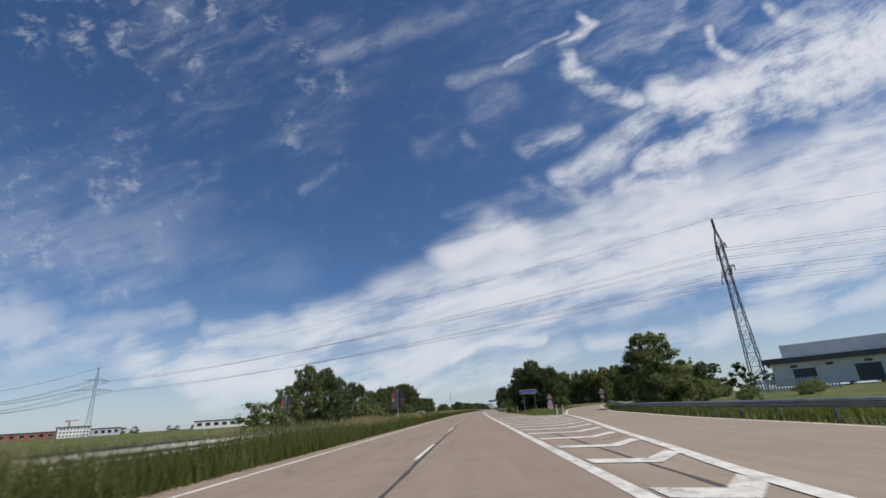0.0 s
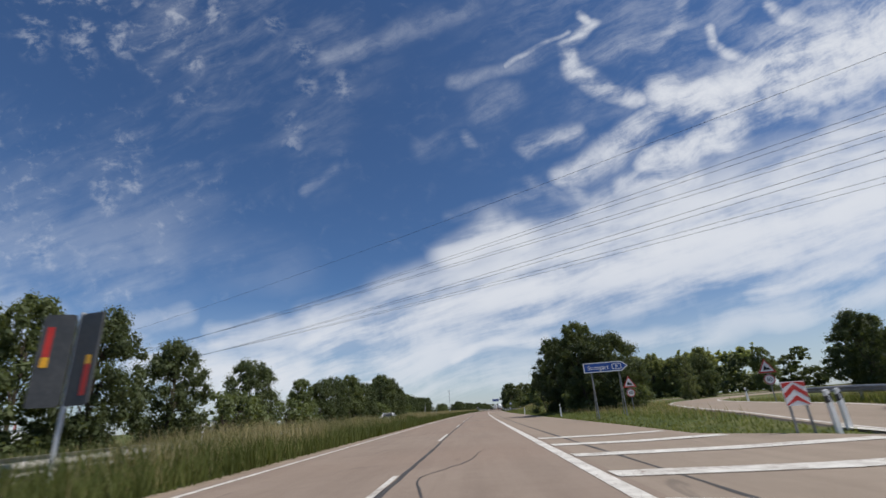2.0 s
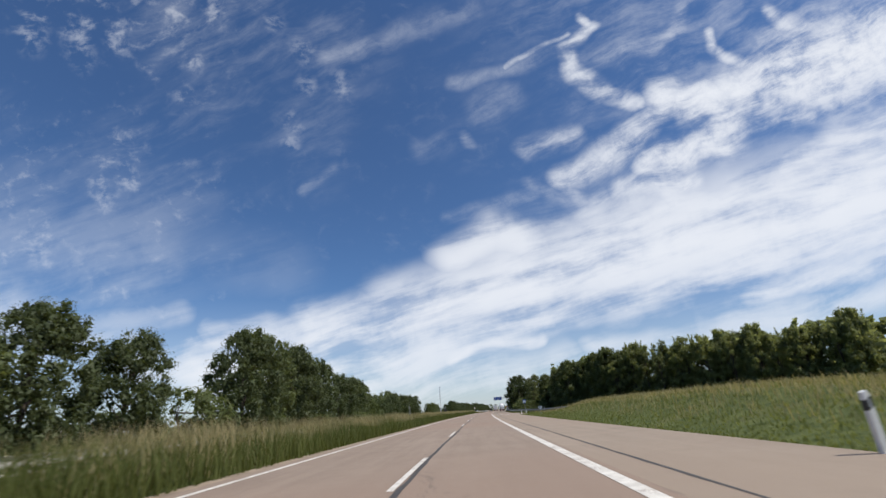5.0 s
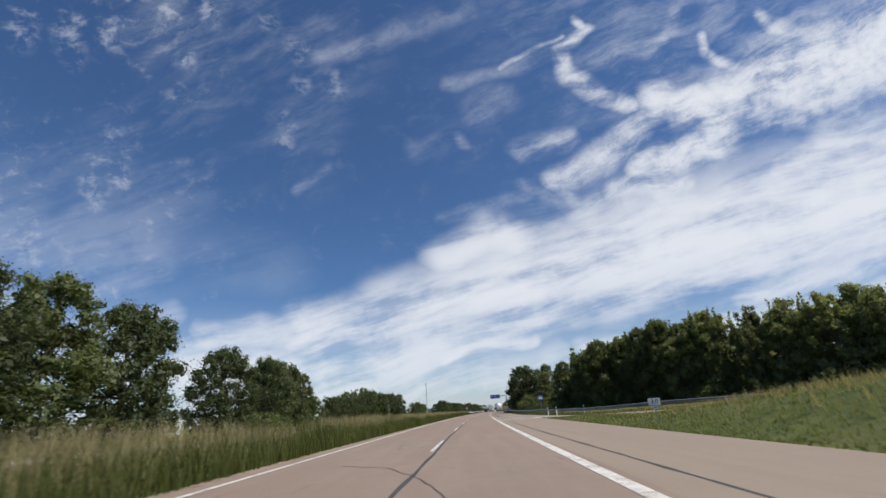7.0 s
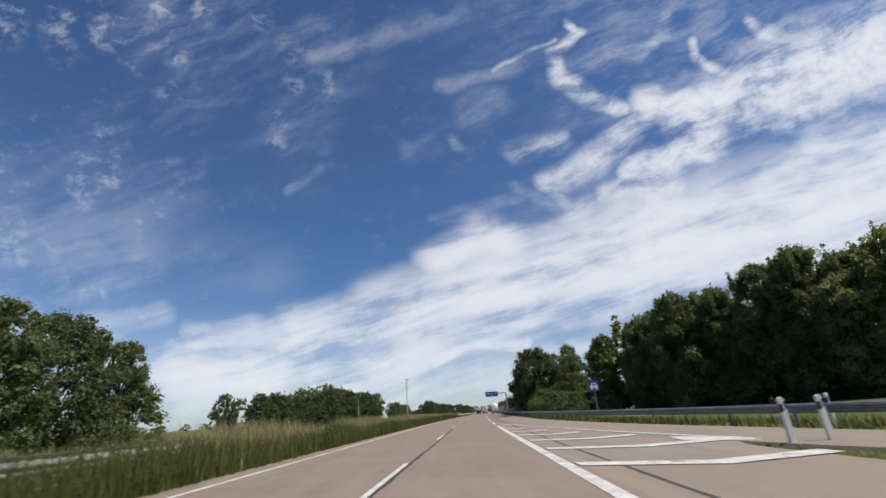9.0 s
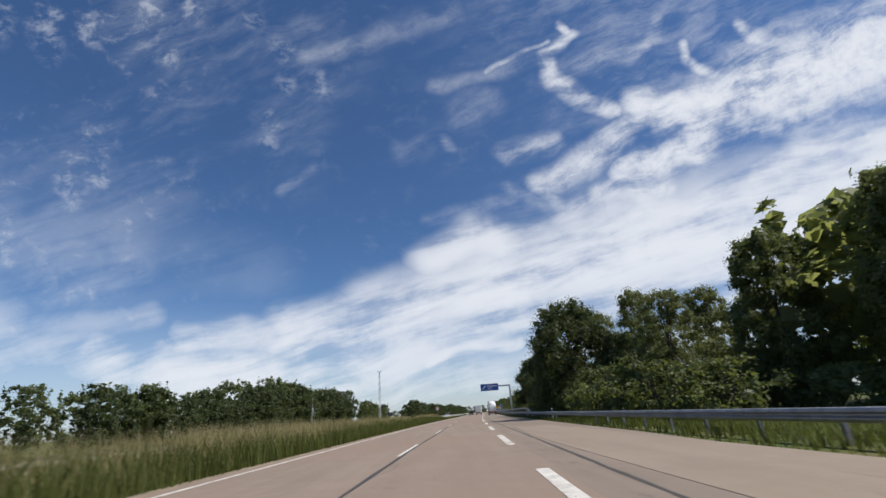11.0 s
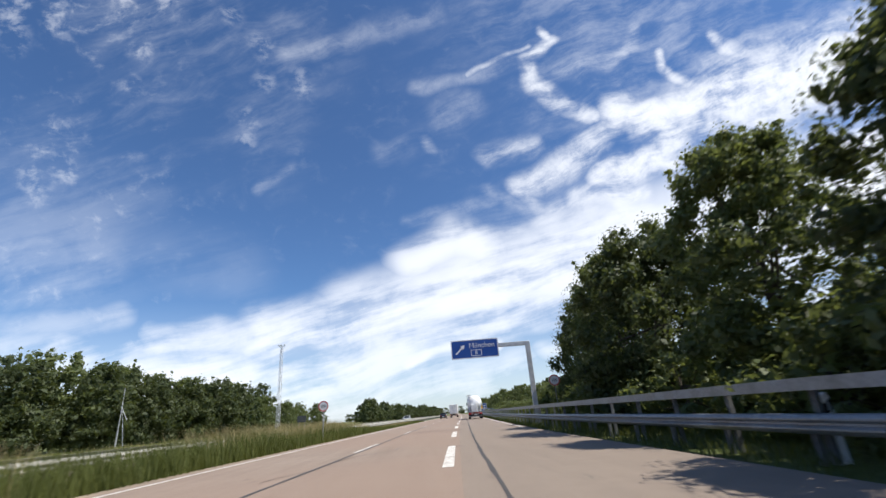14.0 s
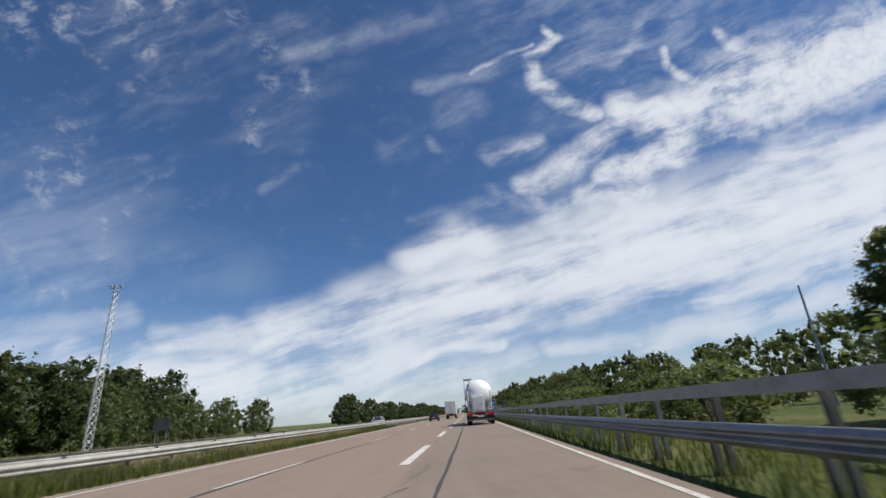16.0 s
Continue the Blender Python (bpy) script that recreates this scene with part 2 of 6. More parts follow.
def asphalt(name, light, dark, tint):
    """Worn carriageway: wheel tracks, stains, aggregate."""
    m, g, out = material(name)
    pos = g.node("ShaderNodeNewGeometry").outputs["Position"]
    sep = g.node("ShaderNodeSeparateXYZ")
    g.link(pos, sep.inputs[0])
    x, y = sep.outputs[0], sep.outputs[1]
    stretched = g.xyz(x, g.math("MULTIPLY", y, 0.05))
    streak = g.noise(stretched, 1.6, 5.0, 0.6)
    stain = g.noise(pos, 0.35, 6.0, 0.65, 0.6)
    patch = g.noise(pos, 2.6, 5.0, 0.6)
    grit = g.noise(pos, 90.0, 2.0, 0.7)
    f = g.math("ADD", g.math("MULTIPLY", streak, 0.45), g.math("MULTIPLY", stain, 0.35))
    f = g.math("ADD", f, g.math("MULTIPLY", patch, 0.20))
    c = g.mix(g.span(f, 0.36, 0.64), (*dark, 1), (*light, 1))
    c = g.mix(g.span(g.noise(pos, 0.045, 2.0), 0.42, 0.60, 0.0, 0.75), c, (*tint, 1))
    c = g.mix(g.span(grit, 0.35, 0.75, 0.0, 0.30), c, (0.34, 0.31, 0.28, 1))
    oil = g.math("MULTIPLY", g.span(g.noise(g.xyz(x, g.math("MULTIPLY", y, 0.22), 4.0), 1.1, 5.0, 0.7, 1.2), 0.62, 0.74), 0.45)
    c = g.mix(oil, c, (0.085, 0.07, 0.06, 1))
    b = g.node("ShaderNodeBsdfPrincipled", Roughness=0.88)
    b.inputs["Specular IOR Level"].default_value = 0.3
    g.link(c, b.inputs["Base Color"])
    bn = g.node("ShaderNodeBump", Strength=0.35, Distance=0.01)
    g.link(grit, bn.inputs["Height"])
    g.link(bn.outputs[0], b.inputs["Normal"])
    g.link(b.outputs[0], out.inputs[0])
    return m


def worn_paint(name):
    """Road paint, chipped and crossed by fine wear."""
    m, g, out = material(name)
    pos = g.node("ShaderNodeNewGeometry").outputs["Position"]
    chips = g.math("ADD", g.math("MULTIPLY", g.noise(pos, 9.0, 6.0, 0.72), 0.6), g.math("MULTIPLY", g.noise(pos, 1.1, 3.0), 0.4))
    c = g.mix(g.span(g.noise(pos, 3.0, 4.0), 0.3, 0.7), (0.50, 0.47, 0.42, 1), (0.70, 0.67, 0.61, 1))
    c = g.mix(g.span(chips, 0.52, 0.60), c, (0.30, 0.25, 0.21, 1))
    b = g.node("ShaderNodeBsdfPrincipled", Roughness=0.7)
    g.link(c, b.inputs["Base Color"])
    g.link(b.outputs[0], out.inputs[0])
    return m


def leafy(name, dark, light, shine=0.35, through_light=0.35):
    """Leaves or blades: colour differs from leaf to leaf; light passes through."""
    m, g, out = material(name)
    geo = g.node("ShaderNodeNewGeometry")
    rnd = geo.outputs["Random Per Island"]
    big = g.noise(geo.outputs["Position"], 0.55, 3.0)
    f = g.math("ADD", g.math("MULTIPLY", rnd, 0.55), g.math("MULTIPLY", g.span(big, 0.3, 0.7), 0.45))
    tree = g.node("ShaderNodeObjectInfo").outputs["Random"]
    f = g.math("ADD", g.math("MULTIPLY", f, 0.75), g.math("MULTIPLY", tree, 0.25))
    c = g.mix(f, (*dark, 1), (*light, 1))
    b = g.node("ShaderNodeBsdfPrincipled", Roughness=0.6)
    b.inputs["Specular IOR Level"].default_value = shine
    tr = g.node("ShaderNodeBsdfTranslucent")
    g.link(c, b.inputs["Base Color"])
    g.link(g.mix(0.5, c, (light[0] * 1.6, light[1] * 1.5, light[2] * 0.6, 1)), tr.inputs[0])
    mx = g.node("ShaderNodeMixShader")
    mx.inputs[0].default_value = through_light
    g.link(b.outputs[0], mx.inputs[1])
    g.link(tr.outputs[0], mx.inputs[2])
    g.link(mx.outputs[0], out.inputs[0])
    return m


def meadow(name):
    """Soil and turf beneath the grass blades."""
    m, g, out = material(name)
    pos = g.node("ShaderNodeNewGeometry").outputs["Position"]
    big = g.noise(pos, 0.16, 5.0, 0.6, 0.4)
    mid = g.noise(pos, 1.4, 5.0, 0.65)
    fine = g.noise(pos, 22.0, 3.0, 0.7)
    c = g.mix(g.span(mid, 0.3, 0.7), (0.055, 0.075, 0.022, 1), (0.115, 0.135, 0.045, 1))
    c = g.mix(g.span(big, 0.48, 0.68, 0.0, 0.65), c, (0.20, 0.175, 0.075, 1))
    c = g.mix(g.span(fine, 0.55, 0.8, 0.0, 0.5), c, (0.035, 0.05, 0.014, 1))
    b = g.node("ShaderNodeBsdfPrincipled", Roughness=0.95)
    b.inputs["Specular IOR Level"].default_value = 0.15
    g.link(c, b.inputs["Base Color"])
    bn = g.node("ShaderNodeBump", Strength=0.8, Distance=0.06)
    g.link(g.math("ADD", mid, fine), bn.inputs["Height"])
    g.link(bn.outputs[0], b.inputs["Normal"])
    g.link(b.outputs[0], out.inputs[0])
    return m


ASPHALT = asphalt("asphalt_worn", (0.272, 0.207, 0.158), (0.206, 0.152, 0.114), (0.246, 0.170, 0.124))
ASPHALT_GREY = asphalt("asphalt_grey", (0.245, 0.192, 0.148), (0.172, 0.133, 0.102), (0.214, 0.166, 0.128))
ASPHALT_RAMP = asphalt("asphalt_ramp", (0.295, 0.232, 0.175), (0.230, 0.178, 0.132), (0.268, 0.202, 0.148))
PAINT_ROAD = worn_paint("road_paint")
TAR = surface("tar_seam", (0.035, 0.031, 0.028), (0.075, 0.066, 0.058), 0.7, fine=30)
MEADOW = meadow("meadow_soil")
SOIL = surface("verge_soil", (0.16, 0.12, 0.08), (0.32, 0.25, 0.18), 0.95, grain=1.2, fine=18, bump=0.6)
STEEL = surface("galvanised_steel", (0.20, 0.205, 0.21), (0.35, 0.355, 0.36), 0.52, 0.7, grain=1.6, fine=14)
STEEL_PALE = surface("pale_steel", (0.42, 0.43, 0.44), (0.60, 0.61, 0.62), 0.5, 0.35, grain=2.0, fine=20)
STEEL_WORN = surface("weathered_steel", (0.34, 0.32, 0.28), (0.50, 0.48, 0.43), 0.65, 0.15, grain=1.2, fine=12)
STEEL_DARK = surface("lattice_steel", (0.10, 0.105, 0.10), (0.18, 0.185, 0.18), 0.6, 0.5, grain=0.8, fine=9)
SIGN_BLUE = surface("sign_blue", (0.008, 0.055, 0.27), (0.014, 0.075, 0.33), 0.4, grain=1.5, fine=8, bump=0.02)
SIGN_WHITE = surface("sign_white", (0.70, 0.70, 0.69), (0.82, 0.82, 0.81), 0.45, grain=2.0, fine=9, bump=0.02)
SIGN_RED = surface("sign_red", (0.42, 0.025, 0.02), (0.55, 0.04, 0.03), 0.45, grain=2.0, fine=9, bump=0.02)
SIGN_YELLOW = surface("sign_yellow", (0.72, 0.36, 0.02), (0.80, 0.44, 0.04), 0.45, grain=2.0, fine=9, bump=0.02)
SIGN_GREY = surface("sign_back_grey", (0.045, 0.048, 0.052), (0.075, 0.078, 0.082), 0.55, grain=2.0, fine=12, bump=0.03)
BLACK = surface("black_plastic", (0.012, 0.012, 0.013), (0.03, 0.03, 0.031), 0.5, grain=3, fine=30)
WHITE_PLASTIC = surface("white_plastic", (0.66, 0.66, 0.64), (0.80, 0.80, 0.78), 0.5, grain=3, fine=25, bump=0.04)
WHITE_TANK = surface("white_tank_paint", (0.76, 0.76, 0.75), (0.86, 0.86, 0.85), 0.28, grain=0.8, fine=6, bump=0.01)
TRUCK_WHITE = surface("truck_white", (0.60, 0.60, 0.59), (0.76, 0.76, 0.75), 0.4, grain=1.2, fine=8, bump=0.02)
CAR_DARK = surface("car_dark_paint", (0.012, 0.014, 0.018), (0.022, 0.025, 0.03), 0.2, grain=1.0, fine=6, bump=0.0)
CAR_SILVER = surface("car_silver_paint", (0.50, 0.51, 0.52), (0.62, 0.63, 0.64), 0.25, 0.3, grain=1.0, fine=6, bump=0.0)
GLASS_DARK = surface("car_glass", (0.012, 0.014, 0.016), (0.03, 0.034, 0.038), 0.08, grain=1.0, fine=5, bump=0.0)
RUBBER = surface("rubber", (0.014, 0.014, 0.014), (0.03, 0.03, 0.03), 0.85, fine=40)
LAMP_RED = surface("lamp_red", (0.35, 0.01, 0.01), (0.5, 0.02, 0.015), 0.25, bump=0.0)
BARK = surface("bark", (0.045, 0.034, 0.025), (0.12, 0.095, 0.07), 0.95, grain=5, fine=30, bump=0.8)
LEAF_DARK = leafy("leaf_dark", (0.040, 0.056, 0.024), (0.105, 0.130, 0.052), 0.4, 0.40)
LEAF_MID = leafy("leaf_mid", (0.068, 0.090, 0.036), (0.158, 0.190, 0.072), 0.45, 0.44)
LEAF_PALE = leafy("leaf_pale", (0.080, 0.098, 0.042), (0.180, 0.205, 0.088), 0.4, 0.44)
LEAF_WOOD = leafy("leaf_wood", (0.125, 0.150, 0.070), (0.270, 0.300, 0.140), 0.45, 0.58)
GRASS_GREEN = leafy("grass_green", (0.050, 0.070, 0.018), (0.135, 0.152, 0.046), 0.2, 0.40)
GRASS_STRAW = leafy("grass_straw", (0.23, 0.19, 0.10), (0.46, 0.395, 0.22), 0.2, 0.34)
GRASS_SHORT = leafy("grass_short", (0.105, 0.130, 0.040), (0.235, 0.255, 0.090), 0.2, 0.4)
FACADE = surface("warehouse_sheet", (0.42, 0.43, 0.45), (0.55, 0.56, 0.58), 0.5, 0.2, grain=0.4, fine=4)
FACADE_LIGHT = surface("warehouse_light", (0.62, 0.62, 0.60), (0.74, 0.74, 0.72), 0.6, grain=0.4, fine=4)
BRICK = surface("brick_red", (0.20, 0.075, 0.055), (0.30, 0.12, 0.09), 0.85, grain=0.5, fine=6)
ROOF_DARK = surface("roof_dark", (0.06, 0.062, 0.066), (0.10, 0.102, 0.108), 0.7, grain=0.5, fine=5)


# ---------------------------------------------------------------- mesh helpers
STATION = 1.16


def on_plan(m):
    """A pose whose y is given in stations, in metres."""
    m = m.copy()
    m.translation.y *= STATION
    return m


def mesh_object(name, verts, faces, mat, smooth=False):
    me = bpy.data.meshes.new(name)
    me.from_pydata(verts, [], faces)
    me.materials.append(mat)
    if smooth:
        me.shade_smooth()
    return new(name, me)


def from_bm(name, bm, mat, smooth=False):
    me = bpy.data.meshes.new(name)
    bm.to_mesh(me)
    bm.free()
    me.materials.append(mat)
    if smooth:
        me.shade_smooth()
    return new(name, me)


def part(name, bm, mat, parent, label="", smooth=False):
    ob = from_bm(name, bm, mat, smooth)
    ob.parent = parent
    if label:
        ob["label"] = label
    return ob


def thing(name, m, label, category, group="", kind=""):
    ob = new(name)
    ob.matrix_world = on_plan(m)
    return tagged(ob, label, category, group, kind)


def add_box(bm, sx, sy, sz, m=None, bevel=0.0):
    r = bmesh.ops.create_cube(bm, size=1.0)["verts"]
    bmesh.ops.scale(bm, vec=(sx, sy, sz), verts=r)
    if bevel:
        edges = list({e for v in r for e in v.link_edges})
        r = [v for v in bmesh.ops.bevel(bm, geom=edges, offset=bevel, segments=2, affect="EDGES", profile=0.5)["verts"]]
    if m is not None:
        bmesh.ops.transform(bm, matrix=m, verts=r)
    return bm


def box(sx, sy, sz, x=0.0, y=0.0, z=0.0, bevel=0.0, rot=(0, 0, 0)):
    bm = bmesh.new()
    return add_box(bm, sx, sy, sz, pose(x, y, z, *rot), bevel)


def add_tube(bm, p, q, r0, r1, sides=8, caps=True):
    p, q = Vector(p), Vector(q)
    d = q - p
    m = Matrix.Translation((p + q) / 2) @ d.to_track_quat("Z", "Y").to_matrix().to_4x4()
    bmesh.ops.create_cone(bm, cap_ends=caps, segments=sides, radius1=r0, radius2=r1, depth=d.length, matrix=m)
    return bm


def tube(p, q, r0, r1=None, sides=10):
    return add_tube(bmesh.new(), p, q, r0, r0 if r1 is None else r1, sides)


def plate(points, depth, axis="y"):
    """A flat outline in x and z (or x and y), given thickness."""
    bm = bmesh.new()
    vs = [bm.verts.new((x, -depth / 2, z) if axis == "y" else (x, z, -depth / 2)) for x, z in points]
    f = bm.faces.new(vs)
    r = bmesh.ops.extrude_face_region(bm, geom=[f])
    mv = (0, depth, 0) if axis == "y" else (0, 0, depth)
    bmesh.ops.translate(bm, vec=mv, verts=[v for v in r["geom"] if isinstance(v, bmesh.types.BMVert)])
    bmesh.ops.recalc_face_normals(bm, faces=bm.faces)
    return bm


def rounded(w, h, r, n=4):
    pts = []
    for cx, cz, a0 in ((w / 2 - r, h / 2 - r, 0), (-w / 2 + r, h / 2 - r, 90), (-w / 2 + r, -h / 2 + r, 180), (w / 2 - r, -h / 2 + r, 270)):
        for i in range(n + 1):
            a = radians(a0 + 90 * i / n)
            pts.append((cx + r * math.cos(a), cz + r * math.sin(a)))
    return pts


def disc_points(r, n=28):
    return [(r * math.cos(2 * math.pi * i / n), r * math.sin(2 * math.pi * i / n)) for i in range(n)]


def lettering(name, text, size, mat, parent, m):
    """Raised letters in the built-in font, facing -y."""
    cu = bpy.data.curves.new(name, "FONT")
    cu.body, cu.size, cu.extrude, cu.align_x, cu.align_y = text, size, 0.004, "CENTER", "CENTER"
    tmp = bpy.data.objects.new(name, cu)
    scene.collection.objects.link(tmp)
    me = bpy.data.meshes.new_from_object(tmp)
    bpy.data.objects.remove(tmp)
    me.materials.clear()
    me.materials.append(mat)
    ob = new(name, me)
    ob.parent = parent
    ob.matrix_local = m @ pose(0, 0, 0, 90, 0, 0)
    return ob


# ---------------------------------------------------------------- plan of the road
# in the plan, y counts stations along the road; each is STATION metres long
def lane_line(y):
    """x of the line to the right of the through lanes."""
    u = y / 100.0
    if y < 0:
        return 1.98 + 1.1402 * u
    if y <= 290:
        return 1.98 + 1.1402 * u - 0.1159 * u * u + 0.5794 * u ** 3 - 0.0522 * u ** 4
    k = y - 290.0
    return 14.75 + 0.1 * k - 0.00004 * k * k if k < 900 else 14.75 + 90.0 - 32.4 + 0.028 * (k - 900)


def ramp01(v, a, b):
    t = min(1.0, max(0.0, (v - a) / (b - a)))
    return t * t * (3 - 2 * t)


def mid_line(y):
    return lane_line(y) - 3.60 - 0.12 * ramp01(y, 180, 260)


def left_line(y):
    return lane_line(y) - 7.42 - 0.10 * ramp01(y, 180, 260)


def right_edge(y):
    """Outer edge of the paved width on the right."""
    return lane_line(y) + 4.65 + 0.6 * ramp01(y, 190, 206) * (1 - ramp01(y, 238, 264))


def ground_z(x, y):
    d = x - lane_line(y)
    bank = ramp01(y, 43, 55) * (1 - ramp01(y, 152, 166))
    z = 0.0
    if d > 4.0:
        z += 1.15 * ramp01(d, 5.5, 11) * (1 - ramp01(d, 14, 20)) * ramp01(y, 88, 106) * (1 - ramp01(y, 130, 150))
        z += 0.26 * ramp01(d, 4.0, 6.5) * bank + 0.012 * max(0.0, min(d, 90) - 10)
    if d < -26:
        z += 0.006 * min(-d - 26, 120)
    z += 0.6 * ramp01(math.hypot(x, y - 150), 250, 900)
    return z


# ---------------------------------------------------------------- ground and carriageways
def strip(name, left, right, ys, mat, z=0.0, cols=2, depth=0.0):
    """A ribbon between two lines x = left(y) and x = right(y), laid on the ground at height z above it."""
    v, f = [], []
    for y in ys:
        a, b = left(y), right(y)
        for i in range(cols):
            x = a + (b - a) * i / (cols - 1)
            v.append((x, y * STATION, ground_z(x, y) + z))
    for j in range(len(ys) - 1):
        for i in range(cols - 1):
            k = j * cols + i
            f.append((k, k + 1, k + 1 + cols, k + cols))
    return mesh_object(name, v, f, mat)


def steps(a, b, d):
    n = max(1, round((b - a) / d))
    return [a + (b - a) * i / n for i in range(n + 1)]


def path_ribbon(name, points, half, mat, z, cols=7):
    """A curved ribbon along plan points, each (x, y, half width), with sloping edges."""
    v, f = [], []
    for i, (x, y, w) in enumerate(points):
        x0, y0, _ = points[max(0, i - 1)]
        x1, y1, _ = points[min(len(points) - 1, i + 1)]
        d = math.hypot(x1 - x0, y1 - y0)
        nx, ny = (y1 - y0) / d, -(x1 - x0) / d
        for c in range(cols):
            s = max(-w, min(w, (2 * (c - 1) / (cols - 3) - 1) * w)) + (0.14 if c == cols - 1 else -0.14 if c == 0 else 0.0)
            px, py = x + nx * s, y + ny * s
            v.append((px, py * STATION, ground_z(px, py) + z - (0.16 if c in (0, cols - 1) else 0.0)))
    for j in range(len(points) - 1):
        for c in range(cols - 1):
            k = j * cols + c
            f.append((k, k + 1, k + 1 + cols, k + cols))
    return mesh_object(name, v, f, mat)


def smooth_points(keys, n=12):
    """Catmull-Rom through plan keys of any width."""
    out = []
    for i in range(len(keys) - 1):
        p0, p1, p2, p3 = (np.array(keys[max(0, min(len(keys) - 1, j))], float) for j in (i - 1, i, i + 1, i + 2))
        for k in range(n):
            t = k / n
            out.append(tuple(0.5 * (2 * p1 + (p2 - p0) * t + (2 * p0 - 5 * p1 + 4 * p2 - p3) * t * t + (3 * p1 - p0 - 3 * p2 + p3) * t ** 3)))
    out.append(tuple(keys[-1]))
    return out


def build_ground():
    offs = [-3200, -1600, -800, -400, -220, -140] + steps(-100, -26, 5) + steps(-24, 2, 2) + steps(3, 22, 1) + steps(24, 60, 3) + [75, 100, 160, 260, 450, 900, 1700, 3200]
    ys = [-900, -300, -120] + steps(-60, 34, 4) + steps(36, 220, 2) + steps(224, 360, 4) + steps(370, 620, 12) + [700, 850, 1100, 1500, 2100, 3000, 4200]
    v, f = [], []
    n = len(offs)
    for y in ys:
        c = lane_line(y)
        for o in offs:
            x = c + o
            rough = 0.06 * noise.noise((x * 0.4, y * 0.4, 0.0)) if (abs(o) > 17 and abs(o) < 300) else 0.0
            v.append((x, y * STATION, ground_z(x, y) - 0.06 + rough))
    for j in range(len(ys) - 1):
        for i in range(n - 1):
            k = j * n + i
            f.append((k, k + 1, k + 1 + n, k + n))
    return tagged(mesh_object("ground", v, f, MEADOW, True), "green and straw coloured meadow reaching the horizon", "ground", kind="structure")


ground = build_ground()
Y_ROAD = [-250, -120] + steps(-60, 420, 4) + steps(430, 1200, 30)
road = tagged(strip("road", lambda y: left_line(y) - 0.45, lambda y: lane_line(y) + 0.30, Y_ROAD, ASPHALT, 0.0, 6), "worn brownish grey asphalt dual carriageway", "road", kind="structure")
road_opposite = tagged(strip("road_opposite", lambda y: left_line(y) - 12.1, lambda y: left_line(y) - 4.9, Y_ROAD, ASPHALT, 0.0, 6), "asphalt carriageway beyond the grassy median", "road", kind="structure")
verge_l = tagged(strip("verge_soil", lambda y: left_line(y) - 0.95, lambda y: left_line(y) - 0.40, steps(-60, 420, 3), SOIL, -0.02, 3), "bare gravelly soil along the road edge", "verge", kind="structure")

# slip roads: one leaves on the right and bends away, one joins further on
EXIT = smooth_points([(2.6, -60, 2.2), (4.4, -30, 2.8), (6.6, 0, 3.2), (8.0, 12, 3.1), (9.2, 23, 2.9), (10.7, 32, 2.8), (12.9, 45, 2.6), (15.6, 56, 2.5), (18.8, 66, 2.4), (22.8, 76, 2.4), (29, 85, 2.4), (40, 93, 2.4), (56, 98, 2.4), (90, 100, 2.4)])
ENTRY = smooth_points([(80, 110, 2.3), (54, 114, 2.3), (38, 121, 2.3), (27, 132, 2.3), (20.4, 142, 2.3), (16.7, 151, 2.2), (14.2, 159, 2.1), (12.4, 168, 2.0), (11.2, 178, 1.9), (10.8, 190, 1.8), (10.9, 205, 1.6), (11.4, 216, 1.2)])
ramp_exit = tagged(path_ribbon("road_exit_ramp", EXIT, 0, ASPHALT_RAMP, 0.008), "pale asphalt exit ramp bending away behind a grass island", "road", kind="structure")
ramp_entry = tagged(path_ribbon("road_entry_ramp", ENTRY, 0, ASPHALT_RAMP, 0.010), "pale asphalt ramp joining beside a guard rail", "road", kind="structure")


def ribbon_side(points, side, inset=0.0):
    out = []
    for i, (x, y, w) in enumerate(points):
        x0, y0, _ = points[max(0, i - 1)]
        x1, y1, _ = points[min(len(points) - 1, i + 1)]
        d = math.hypot(x1 - x0, y1 - y0)
        s = side * (w - inset)
        out.append((x + (y1 - y0) / d * s, y - (x1 - x0) / d * s))
    return out


def inner_edge(points, y):
    """x of a ramp's inner edge where it passes y."""
    e = ribbon_side(points, -1, 0.35)
    return float(np.interp(y, [p[1] for p in e], [p[0] for p in e]))


def paved_edge(y):
    e = right_edge(y)
    if y < 47.5:
        return max(e, e + (inner_edge(EXIT, y) - e) * (1 - ramp01(y, 42.5, 47.5)))
    if 164 < y < 216:
        return max(e, e + (inner_edge(ENTRY, y) - e) * ramp01(y, 164, 166.5))
    return e


shoulder = tagged(strip("road_shoulder", lambda y: lane_line(y) + 0.30, paved_edge, [-250, -120] + steps(-60, 36, 4) + steps(37, 50, 0.5) + steps(54, 162, 4) + steps(163, 168, 0.5) + steps(170, 190, 2.5), ASPHALT_RAMP, 0.0, 4), "broad pale paved shoulder beside the through lanes", "road", kind="structure")
joining_lane = tagged(strip("road_joining_lane", lambda y: lane_line(y) + 0.30, paved_edge, steps(190, 420, 5) + steps(430, 1200, 30), ASPHALT_GREY, 0.0, 4), "greyer asphalt joining lane beside the guard rail", "road", kind="structure")


